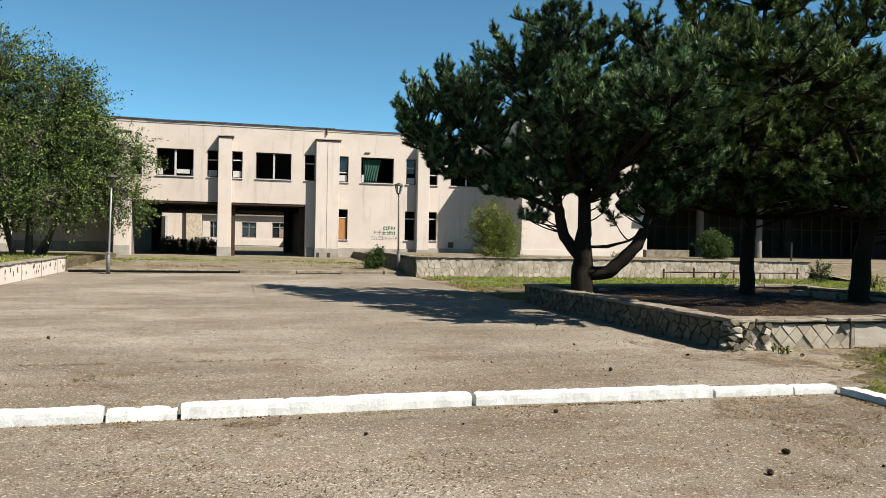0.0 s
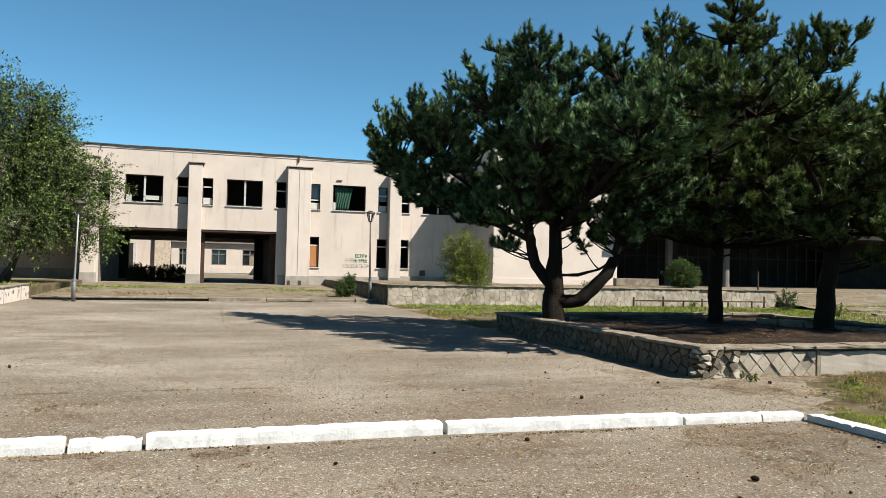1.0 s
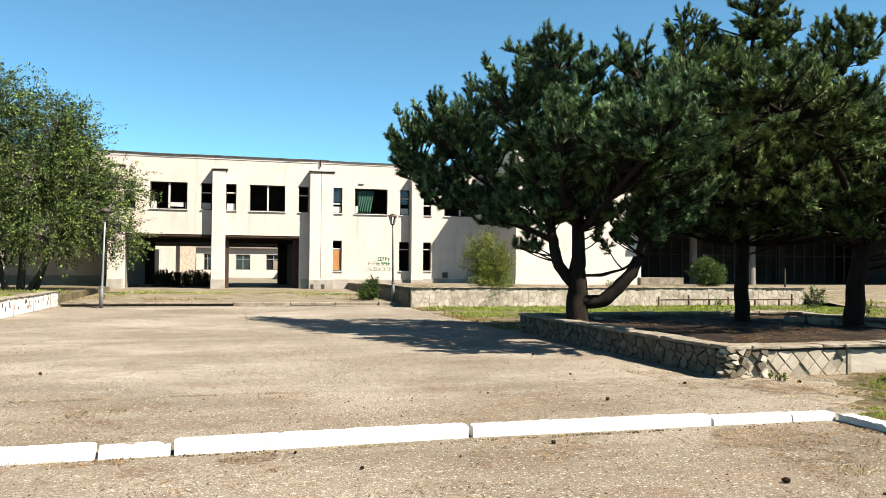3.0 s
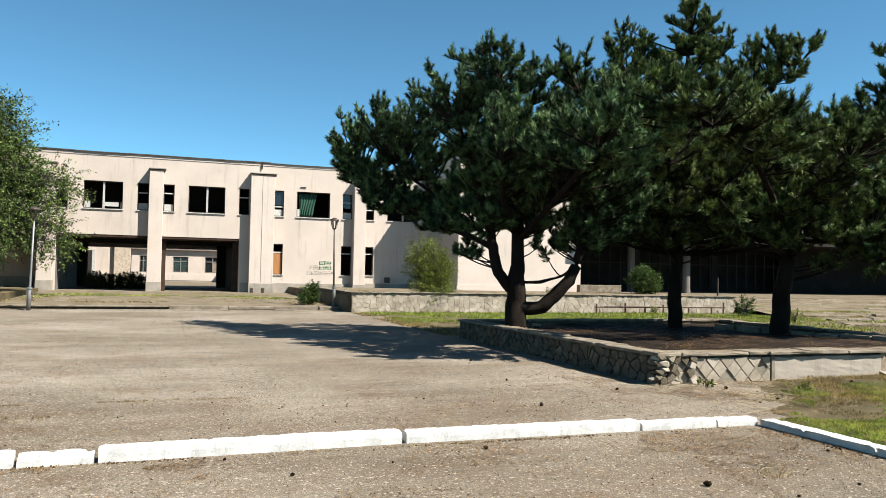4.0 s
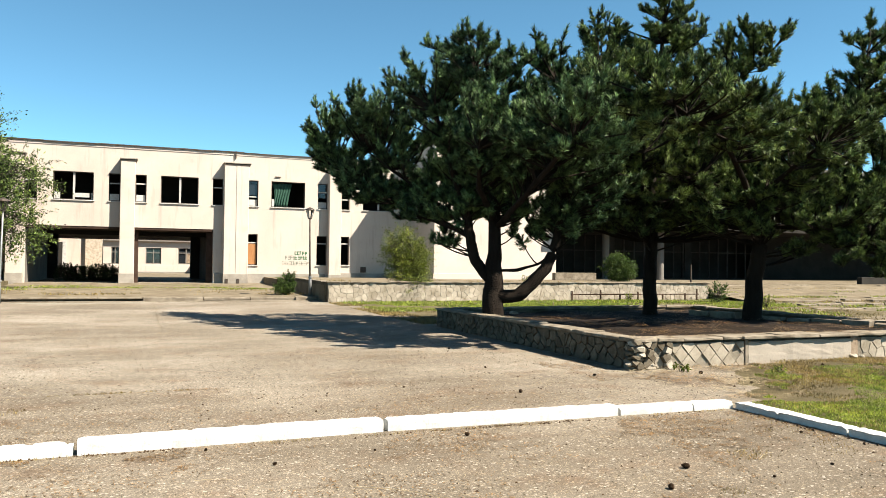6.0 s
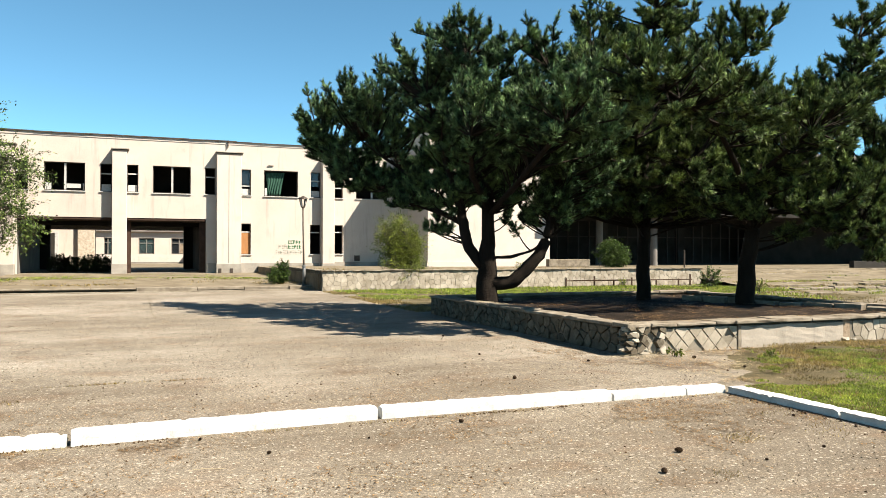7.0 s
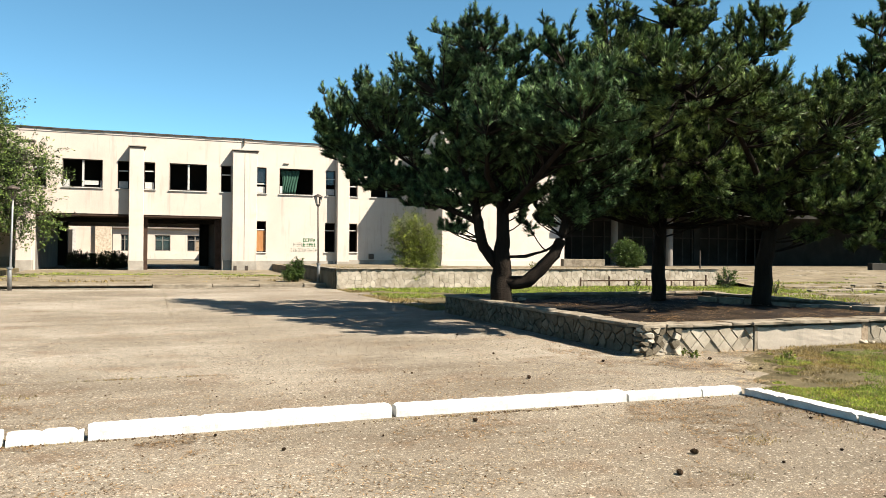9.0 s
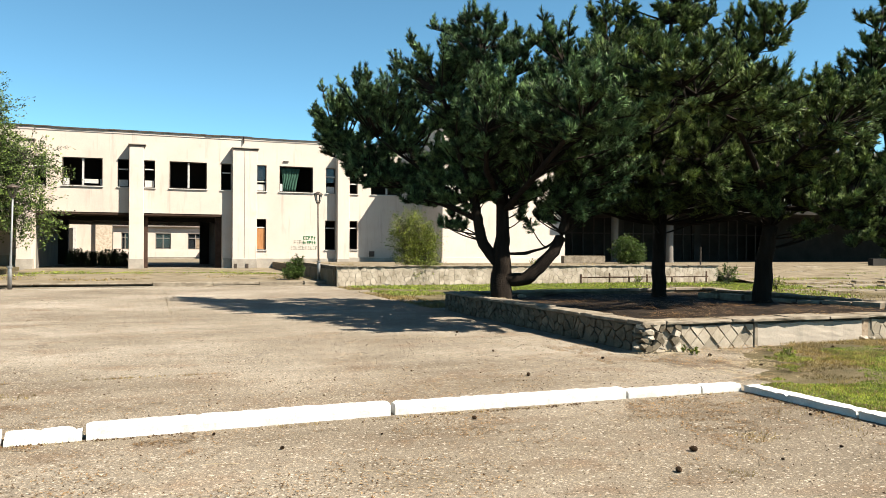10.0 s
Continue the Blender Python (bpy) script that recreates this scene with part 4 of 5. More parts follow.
pine((7.55, 15.95, 0.30), [
    [(0, 0, -0.2, 0.30), (0, 0, 0.15, 0.245), (-0.02, 0, 0.8, 0.225), (0, 0, 1.35, 0.19), (0.02, 0, 2.0, 0.15), (0.03, 0.1, 2.9, 0.13), (-0.1, 0.1, 4.5, 0.10), (-0.4, 0, 6.2, 0.06), (-0.6, 0, 7.3, 0.025)],
    [(0.02, 0, 0.72, 0.15), (0.32, -0.02, 0.66, 0.155), (0.66, -0.05, 0.72, 0.15), (1.02, -0.1, 0.98, 0.14), (1.38, -0.1, 1.42, 0.13), (1.6, 0, 1.9, 0.115), (1.9, 0.1, 3.0, 0.10), (2.0, 0.2, 4.6, 0.07), (1.7, 0.2, 6.4, 0.03)],
    [(0.0, 0, 1.0, 0.13), (-0.2, 0, 1.2, 0.13), (-0.48, 0.05, 1.58, 0.125), (-0.62, 0.1, 2.1, 0.115), (-0.7, 0.1, 2.7, 0.10), (-1.1, 0.2, 4.0, 0.08), (-1.6, 0.2, 5.6, 0.04)],
    [(-0.62, 0.1, 2.25, 0.07), (-1.2, 0.5, 2.55, 0.065), (-1.95, 1.3, 2.85, 0.055), (-3.3, 3.0, 3.7, 0.04), (-4.8, 4.6, 4.6, 0.02)],
    [(0.1, 0, 1.35, 0.035), (0.6, -0.1, 1.36, 0.032), (1.15, -0.1, 1.52, 0.028), (1.58, 0, 1.78, 0.025)],
    [(0.0, 0.1, 2.6, 0.08), (0.2, 1.2, 3.3, 0.06), (0.1, 2.6, 4.3, 0.03)],
    [(0.0, 0.0, 2.7, 0.08), (-0.5, -1.2, 3.4, 0.06), (-0.6, -2.4, 4.2, 0.03)],
    [(-0.7, 0.1, 2.5, 0.06), (-2.0, 1.6, 3.6, 0.05), (-3.6, 3.2, 4.9, 0.02)],
    [(0.1, 0.0, 2.5, 0.07), (0.6, -1.8, 3.2, 0.06), (1.3, -4.0, 4.2, 0.03)],
    [(-0.1, 2.4, 4.2, 0.04), (-0.6, 3.6, 4.8, 0.03), (-1.0, 4.4, 5.2, 0.02)],
], [
    (-5.15, 4.85, 5.88, 0.9, 1.1, 1), (-3.9, 4.3, 4.7, 1.2, 1.4, 0.75), (-4.1, 3.6, 6.28, 0.8, 1, 0.8), (-2.95, 2.74, 6.03, 1.15, 1.6, 1.1), (-1.85, 1.21, 6.58, 1.05, 1.4, 1.15),
    (-0.6, 0, 6.63, 1.25, 1.6, 1.05), (0.8, 0, 6.48, 1.3, 1.6, 1.1), (2, 0.1, 5.98, 1.3, 1.5, 1.2), (-0.2, 0.2, 4.8, 2.2, 2.2, 1.3),
    (-2.47, 3.17, 3.6, 1.3, 1.5, 0.45), (1.8, 0.2, 4.2, 1.7, 1.8, 1.1), (0.1, 2.5, 4.6, 2, 1.3, 1.3), (0.1, -2, 4.6, 1.6, 1.1, 1.2),
    (-1.9, 1.9, 4.5, 1.5, 1.2, 1.1), (1.2, -1.8, 4.6, 1.6, 1.3, 1.2), (-0.9, 0.3, 2.95, 1.2, 1.2, 0.3), (0.9, 0.3, 2.8, 0.8, 1, 0.3), (1.9, 0, 2.6, 0.8, 0.9, 0.35),
    # the -4.3, -3.2 and 4.2 away lobes are added to cast ground shadow
    (1.4, -4.3, 4.5, 1.3, 1.3, 0.9), (0.9, -3.2, 4.3, 1.2, 1.1, 0.8), (-0.2, 4.2, 5.88, 1.8, 1.6, 1.2), (2.6, 0, 3.5, 1.2, 1.3, 0.9), (2.5, 0.1, 4.7, 1.2, 1.4, 1.1), (0.8, 4, 4.6, 1.6, 1.5, 1.2), (0, 0.2, 3.75, 2.2, 2, 0.55), (0.5, 0.8, 3.1, 1.7, 1.5, 0.4), (2.4, 0.3, 2.75, 1.2, 1.2, 0.5), (-1.2, 0.6, 3.3, 1.2, 1.1, 0.4), (-1.9, 1.2, 2.75, 1, 0.9, 0.25), (-1.5, 0.9, 2.2, 0.5, 0.5, 0.3), (0.8, 0.2, 2.25, 0.6, 0.5, 0.2),
    (-4.0, 3.2, 4.0, 1.1, 1.2, 0.6), (-3.2, 2.6, 3.45, 1.0, 1.1, 0.45), (-4.6, 4.2, 4.7, 0.9, 1.0, 0.6), (-2.2, 1.8, 3.1, 0.9, 0.9, 0.35),
], "broad old pine with a low forked trunk in the planter", density=20, per_tip=16, needles=46, seed=4, scale=0.87, stout=1.18)

pine((12.4, 16.65, 0.30), [
    [(0, 0, -0.2, 0.26), (0, 0, 0.2, 0.20), (-0.02, 0, 1.2, 0.175), (0.03, 0, 2.4, 0.165), (0, 0, 4.0, 0.13), (0.15, 0, 6.0, 0.09), (0.35, 0, 8.2, 0.04)],
    [(0.05, 0, 5.2, 0.06), (1.2, -0.1, 5.9, 0.05), (2.4, 0, 6.6, 0.04), (3.4, 0, 7.5, 0.02)],
    [(0.0, 0, 4.4, 0.06), (-0.9, -0.4, 5.3, 0.05), (-1.6, -0.6, 6.5, 0.02)],
    [(0.0, 0, 2.6, 0.07), (0.2, -1.2, 3.1, 0.06), (0.4, -2.6, 3.6, 0.03)],
    [(0.0, 0, 2.8, 0.07), (-0.6, -1.2, 3.4, 0.05), (-0.9, -2.4, 4.2, 0.03)],
    [(0.0, 0, 3.0, 0.07), (1.2, -0.8, 3.5, 0.05), (2.2, -1.6, 4.0, 0.03)],
    [(0.0, 0, 3.2, 0.07), (0.2, 1.2, 4.2, 0.05), (0.2, 2.2, 5.0, 0.03)],
], [
    (0.4, 0, 8.4, 0.75, 0.8, 1.0), (0.3, 0, 7.4, 1.0, 1.0, 0.7), (-1.3, 0, 7.55, 0.7, 0.9, 0.7), (-0.9, 0, 6.8, 0.9, 1.1, 0.6), (1.7, -0.3, 7.3, 0.8, 1.0, 0.7), (3.15, 0, 7.45, 0.65, 0.6, 0.5), (2.6, 0, 6.8, 0.7, 0.7, 0.35), (2.3, 0.1, 6.0, 1.0, 1.1, 0.7),
    (0, 0, 5.8, 1.9, 2.0, 1.3), (-0.4, -1.6, 4.8, 1.9, 1.4, 1.2), (1.3, -1.8, 4.3, 1.9, 1.4, 1.1), (0.2, 1.6, 5.0, 2.0, 1.5, 1.4), (-0.1, -2.4, 3.4, 1.7, 1.1, 0.7),
    (1.7, -2.1, 3.2, 1.5, 1.1, 0.6), (-1.4, -1.0, 3.9, 1.3, 1.2, 0.8), (0.6, 0, 3.1, 1.7, 1.5, 0.6), (2.2, 0.3, 4.6, 1.2, 1.3, 1.0), (-2.1, -0.5, 3.7, 1.1, 1.1, 0.9), (-1.7, -0.3, 2.8, 1.0, 1.0, 0.6), (-2.2, 0, 5.2, 1.1, 1.2, 1.0),
    (3.5, 0.0, 8.0, 0.45, 0.45, 0.45), (2.5, -0.1, 7.7, 0.6, 0.6, 0.5), (1.0, 0.0, 8.3, 0.6, 0.6, 0.6), (-1.5, 0, 8.1, 0.5, 0.6, 0.5),
    (1.5, -0.6, 2.7, 1.5, 1.2, 0.5), (-0.7, -0.8, 2.75, 1.4, 1.1, 0.5), (2.6, -0.3, 3.7, 1.0, 1.0, 0.8),
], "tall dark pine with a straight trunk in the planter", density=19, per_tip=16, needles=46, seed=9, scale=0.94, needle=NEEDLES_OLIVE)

pine((13.6, 14.3, 0.30), [
    [(0, 0, -0.2, 0.30), (0, 0, 0.15, 0.235), (0.05, 0, 1.1, 0.205), (0.2, 0, 2.2, 0.18), (0.9, 0, 3.4, 0.15), (1.9, 0, 4.6, 0.11), (2.7, 0, 5.8, 0.06), (2.95, 0, 7.1, 0.02)],
    [(0.35, 0, 2.5, 0.09), (1.6, 0, 2.8, 0.08), (3.2, 0.1, 3.4, 0.06), (4.6, 0.2, 4.0, 0.03)],
    [(0.15, 0, 2.3, 0.08), (-0.2, -1.2, 3.2, 0.06), (0.3, -2.6, 4.0, 0.03)],
    [(0.3, 0, 2.4, 0.07), (1.6, -0.8, 2.3, 0.05), (3.2, -0.9, 1.7, 0.035), (4.6, -0.5, 1.6, 0.02)],
    [(0.9, 0, 3.4, 0.08), (0.8, 1.0, 4.2, 0.05), (0.9, 1.8, 5.0, 0.03)],
    # limb added to carry the shadow-casting lobes at front left
    [(0.2, 0, 2.4, 0.09), (-1.0, -1.8, 3.3, 0.07), (-2.0, -3.2, 4.0, 0.05), (-3.4, -4.2, 4.5, 0.02)],
], [
    (2.95, 0, 6.75, 0.65, 0.7, 0.9), (2.9, 0, 5.9, 1.0, 1.0, 0.8), (1.95, 0, 5.3, 1.1, 1.2, 0.7), (3.6, 0, 5.1, 1.1, 1.2, 0.75), (1.0, -0.4, 4.4, 1.3, 1.4, 0.9), (3.0, 0, 4.0, 1.8, 1.7, 1.0),
    # lobes at -3.0, -1.7 and -4.0 right are added to cast ground shadow
    (4.7, 0.2, 4.1, 1.2, 1.3, 0.9), (0.4, -1.2, 3.1, 1.2, 1.1, 0.7), (1.8, -1.1, 2.9, 1.3, 1.1, 0.7), (4.0, 0, 2.5, 1.4, 1.4, 0.7), (0.4, -2.7, 4.2, 1.4, 1.1, 0.8), (-3.0, -4.3, 4.5, 1.5, 1.2, 0.8), (-1.7, -3.6, 4.3, 1.4, 1.2, 0.8), (-4.0, -3.4, 5.0, 1.3, 1.2, 0.8), (1.0, 1.6, 4.6, 1.4, 1.1, 0.9), (1.4, -0.2, 2.1, 1.1, 1.0, 0.4), (2.3, -1.3, 1.5, 0.8, 0.8, 0.5), (3.6, -1.0, 1.25, 1.0, 0.9, 0.45), (4.9, -0.4, 1.6, 1.1, 1.0, 0.6), (5.3, 0.2, 2.9, 1.1, 1.1, 0.8),
    (0.5, -0.9, 2.5, 1.5, 1.2, 0.5), (-0.9, -0.4, 2.8, 1.2, 1.2, 0.6), (2.4, -0.4, 2.3, 1.6, 1.3, 0.6), (3.4, 0.2, 3.3, 1.5, 1.3, 0.7), (5.6, 0.1, 3.8, 0.9, 1.0, 0.7), (0.1, 0.4, 3.6, 1.3, 1.3, 0.8),
], "leaning pine with drooping lower branches in the planter", density=19, per_tip=16, needles=46, seed=15, scale=0.96, needle=NEEDLES_OLIVE)

FAR_LOBES = [(0, 0, 1.2, 2.1, 2.1, 1.0), (0, 0, 2.6, 2.6, 2.6, 1.8), (0, 0, 5.2, 2.6, 2.6, 1.9), (0.4, 0, 7.6, 1.6, 1.6, 1.5), (-1.8, 0, 4.0, 1.6, 1.6, 1.5), (1.9, 0, 3.8, 1.6, 1.6, 1.5)]
FAR_STEMS = [[(0, 0, -0.2, 0.25), (0, 0, 1.2, 0.2), (0, 0, 4.5, 0.14), (0, 0, 8.2, 0.03)]]
for k, (x, y, z) in enumerate(((53.0, 34.9, 0.68), (58.0, 36.5, 0.68))):
    pine((x, y, z), FAR_STEMS, FAR_LOBES, "dense dark pine near the shaded entrance", density=12, per_tip=7, needles=22, length=0.11, seed=30 + k, size=1.8, wide=0.011)

# ---- leafy trees and shrubs ----
def leafy(name, label, category, base, stems, lobes, leaf, bark, tips, per_tip, size, droop, seed, spray=0.5):
    plant = empty(name, label, category, at=base)
    rng, rr = np.random.default_rng(seed), random.Random(seed)
    sk = []
    for k, stem in enumerate(stems):
        pts = [Vector(s[:3]) for s in stem]
        rad = [s[3] for s in stem]
        part("trunk" if k == 0 else "stem", tube(bmesh.new(), pts, rad, 8), bark, plant, smooth=True)
        for i in range(len(pts) - 1):
            sk += [tuple(pts[i].lerp(pts[i + 1], f / 5)) for f in range(5)]
    sk = np.array(sk)
    local, outs = lobe_points(lobes, tips, rng, 0.35)
    bm = bmesh.new()
    places, dirs, sizes = [], [], []
    for t, o in zip(local, outs):
        cost = np.linalg.norm(sk - t, axis=1) + 0.8 * np.maximum(0, sk[:, 2] - t[2] + 0.4)
        a, b = Vector(sk[int(cost.argmin())]), Vector(t)
        d = (Vector(o) * 0.8 + Vector((rr.gauss(0, 0.5), rr.gauss(0, 0.5), rr.gauss(0, 0.4) - droop))).normalized()
        c = b + d * spray * rr.uniform(0.6, 1.2) - Vector((0, 0, droop * 0.3))
        tube(bm, [a, a.lerp(b, 0.6) + Vector((0, 0, 0.1)), b, c], [f * min(1.0, spray / 0.4) for f in (0.02, 0.012, 0.006, 0.003)], 3, False)
        for k in range(per_tip):
            f = rr.random()
            p = b.lerp(c, f) + Vector((rr.gauss(0, 1), rr.gauss(0, 1), rr.gauss(0, 1))) * (0.14 * spray if spray < 1 else 0.065)
            places.append(tuple(p))
            dirs.append(tuple(d + Vector((rr.gauss(0, 0.7), rr.gauss(0, 0.7), rr.gauss(0, 0.7)))))
            sizes.append(size * rr.uniform(0.6, 1.3))
    part("twigwork", bm, bark, plant)["kind"] = "stuff"
    leaf_t = [np.array([(0, 0, 0), (0.22 + w, 0, 0.45), (0, 0.05, 1.0), (-0.22 - w, 0, 0.5)]) for w in (0.0, 0.06, -0.05)]
    fast_mesh("foliage", scatter(leaf_t, np.array(places), np.array(dirs), np.array(sizes), rng), 4, leaf, plant)
    return plant


leafy("leafy_tree", "large spreading tree with fine grey-green leaves behind the low wall", "tree", (-9.6, 40.2, 0.42),
      [[(0, 0, -0.2, 0.2), (0.1, 0, 1.5, 0.16), (-0.6, 0, 4.5, 0.12), (-1.2, 0, 9.0, 0.03)], [(-0.6, 0.2, -0.2, 0.16), (-1.0, 0.1, 1.5, 0.13), (-2.0, 0, 5, 0.05)],
       [(0.6, 0, -0.2, 0.15), (1.2, -0.1, 1.6, 0.12), (2.4, 0, 4.0, 0.08), (3.2, 0, 6.0, 0.03)], [(0.3, -0.3, -0.2, 0.12), (1.6, -0.5, 2.0, 0.07), (3.2, -0.5, 3.6, 0.03)], [(-0.4, -0.3, 1.2, 0.1), (0.8, -0.3, 4.4, 0.07), (1.6, 0, 7.4, 0.03)]],
      [(-1.6, 0, 8.2, 2.3, 2.2, 2.3), (1.3, 0, 7.6, 1.3, 1.4, 1.9), (2.6, 0, 5.7, 1.35, 1.4, 1.2), (3.1, -0.2, 3.9, 1.3, 1.3, 1.1), (0.6, -0.6, 5.0, 2.4, 2.0, 1.8), (1.2, -0.9, 3.0, 2.2, 1.8, 1.0),
       (-2.6, 0, 5.0, 2.5, 2.4, 2.2), (4.4, 0, 5.1, 0.8, 1.0, 0.6), (-2.5, -0.5, 2.4, 2.0, 1.8, 0.9), (4.3, -0.1, 2.7, 0.9, 0.9, 0.8), (2.4, 0, 7.5, 0.8, 0.9, 0.8)],
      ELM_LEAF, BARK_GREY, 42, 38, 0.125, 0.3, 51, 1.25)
leafy("leafy_tree", "second leafy tree in the garden behind the low wall", "tree", (-17.0, 40.5, 0.42),
      [[(0, 0, -0.2, 0.2), (0.1, 0, 1.5, 0.16), (0, 0, 8.0, 0.03)]], [(0, 0, 6.0, 3.2, 3.0, 3.2), (0, 0, 3.2, 3.2, 3.0, 1.6)], ELM_LEAF, BARK_GREY, 22, 20, 0.15, 0.35, 52, 0.7)
leafy("shrub", "feathery light green shrub behind the stone wall", "shrub", (10.72, 31.6, 0.68),
      [[(0.25 * math.cos(a), 0.2 * math.sin(a), -0.05, 0.02), (0.6 * math.cos(a), 0.5 * math.sin(a), 1.0, 0.012), (0.8 * math.cos(a) - 0.2, 0.6 * math.sin(a), 2.0, 0.005)] for a in (0, 1.2, 2.4, 3.6, 5.0)],
      [(0.0, 0, 1.05, 0.72, 0.6, 0.7), (-0.3, 0, 1.75, 0.45, 0.4, 0.5), (0.45, 0, 0.9, 0.45, 0.5, 0.6), (0.1, -0.3, 0.4, 0.7, 0.35, 0.35), (-0.1, -0.9, -0.05, 0.3, 0.12, 0.3), (0.4, -0.9, 0.1, 0.25, 0.12, 0.25)],
      BUSH_LEAF, BARK_GREY, 150, 40, 0.07, -0.1, 61, 0.58)
leafy("shrub", "small dark green shrub beside the side wall", "shrub", (5.85, 33.5, 0.17),
      [[(0, 0, -0.05, 0.02), (0.1, 0, 0.5, 0.01), (0.2, 0, 0.9, 0.004)]], [(0, 0, 0.36, 0.36, 0.36, 0.32), (0.15, 0, 0.62, 0.25, 0.25, 0.24), (-0.2, -0.1, 0.22, 0.28, 0.24, 0.2)], DARK_LEAF, BARK_GREY, 420, 18, 0.07, -0.2, 62, 0.18)
leafy("shrub", "rounded green shrub by the entrance", "shrub", (27.1, 39.6, 0.68),
      [[(0, 0, -0.05, 0.03), (0.1, 0, 0.8, 0.015), (0.1, 0, 1.4, 0.004)]], [(0, 0, 0.66, 0.8, 0.7, 0.58), (-0.1, 0, 1.05, 0.5, 0.45, 0.4), (0.4, 0, 0.5, 0.55, 0.5, 0.42)], DARK_LEAF, BARK_GREY, 190, 22, 0.10, -0.2, 63, 0.4)
leafy("hedge", "low hedge coloured near-black for the passage shade", "hedge", (-2.75, 52.3, 0.31),
      [[(x, 0, -0.05, 0.02), (x, 0, 0.8, 0.008)] for x in (-1.2, -0.6, 0, 0.6, 1.2)], [(x, 0, 0.45, 0.5, 0.5, 0.48) for x in (-1.7, -1.3, -0.8, -0.3, 0.2, 0.7, 1.1)], HEDGE_LEAF, BARK_GREY, 300, 14, 0.08, 0, 64, 0.15)
for k, (x, y, z, s) in enumerate(((24.2, 27.6, 0.02, 0.75), (23.0, 23.5, 0.02, 0.4), (16.4, 31.2, 0.7, 0.3), (7.75, 9.55, 0.01, 0.17), (8.75, 8.65, 0.04, 0.16), (7.11, 4.87, 0.05, 0.13), (20.8, 29.6, 0.02, 0.3), (17.0, 21.8, 0.02, 0.25))):
    q = 0.45 if s < 0.2 else 1.0
    leafy("weed", "wispy green weed growing from dry ground", "weed", (x, y, z), [[(0, 0, -0.02, 0.004), (0.05 * s, 0, s * 0.9 * q, 0.0015)]],
          [(0, 0, 0.5 * s * q, 0.55 * s / q ** 0.5, 0.5 * s, 0.45 * s * q)], DARK_LEAF if k in (0, 5) else BUSH_LEAF, BARK_GREY, 120 / max(s, 0.2), 18, 0.032 + 0.06 * s, -0.4 * q, 70 + k, 0.3 * s * q)

# ---- lamp posts ----
def street_lamp(base, height, lean, lantern):
    lamp = empty("street_lamp", "slim park lamp post with a small glazed lantern" if lantern else "grey steel lamp post with a flat cap lantern", "lamp post", "lamp posts", at=base)
    top = Vector((lean[0], lean[1], height - 0.48))
    part("pole", tube(bmesh.new(), [(0, 0, -0.1), (0, 0, 0.02), top * 0.5, top], [0.05, 0.05, 0.038, 0.032], 12), METAL_DARK if lantern else GALV, lamp, smooth=True)
    part("sleeve", tube(bmesh.new(), [(0, 0, 0.0), (0, 0, 0.75), (0, 0, 0.8)], [0.075, 0.07, 0.045], 14), GALV, lamp, "grey steel sleeve", smooth=True)
    part("collar", tube(bmesh.new(), [(0, 0, 0.78), (0, 0, 0.84)], [0.10, 0.10], 14), GALV, lamp)
    z0 = height - 0.48
    head = part("lantern", tube(bmesh.new(), [top, top + Vector((0, 0, 0.05))], [0.08, 0.09], 6), METAL_DARK, lamp)
    for k in range(6):
        a = 2 * math.pi * k / 6
        c, s = math.cos(a), math.sin(a)
        part("lantern_bar", tube(bmesh.new(), [top + Vector((0.085 * c, 0.085 * s, 0.04)), top + Vector((0.17 * c, 0.17 * s, 0.38))], [0.012, 0.012], 4), METAL_DARK, head)
    if lantern:
        for k in range(6):
            a, b = 2 * math.pi * k / 6, 2 * math.pi * (k + 1) / 6
            bm = bmesh.new()
            q = [top + Vector((r * math.cos(t), r * math.sin(t), z)) for r, t, z in ((0.08, a, 0.05), (0.08, b, 0.05), (0.16, b, 0.37), (0.16, a, 0.37))]
            fs = [bm.verts.new(p) for p in q]
            bm.faces.new(fs)
            if k in (0, 2, 3, 5):
                part("pane", bm, WHITE_PAINT, head, "milky lantern pane")
            else:
                bm.free()
    part("lantern_cap", tube(bmesh.new(), [top + Vector((0, 0, 0.375)), top + Vector((0, 0, 0.42)), top + Vector((0, 0, 0.5))], [0.21, 0.19, 0.03], 12), METAL_DARK, head)
    return lamp


street_lamp((6.76, 32.65, 0.165), 3.78, (-0.05, 0), True)
street_lamp((-4.72, 31.35, 0.0), 3.78, (0.08, 0), False)
# thin post by the entrance
tagged(link("post", tube(bmesh.new(), [(30.0, 36.5, 0.6), (30.0, 36.5, 1.75)], [0.05, 0.045], 10), METAL_DARK), "short dark steel post on the terrace", "post")

# bench ruin before the stone wall
bench = empty("bench", "broken rusty bench frame before the stone wall", "bench", at=(18.1, 30.1, 0.0))
part("rail", boxed(0, 7.1, -0.03, 0.03, 0.27, 0.32, bevel=0.008), RUST, bench)
for k, x in enumerate((0.05, 1.55, 2.6, 3.6, 5.0, 6.3, 7.0)):
    part("leg", boxed(x - 0.03, x + 0.03, -0.025, 0.025, 0.0, (0.45, 0.5, 0.3, 0.42, 0.3, 0.34, 0.55)[k]), RUST, bench)
part("slat", boxed(0.4, 3.4, -0.16, -0.04, 0.30, 0.335, bevel=0.006), RUST, bench)

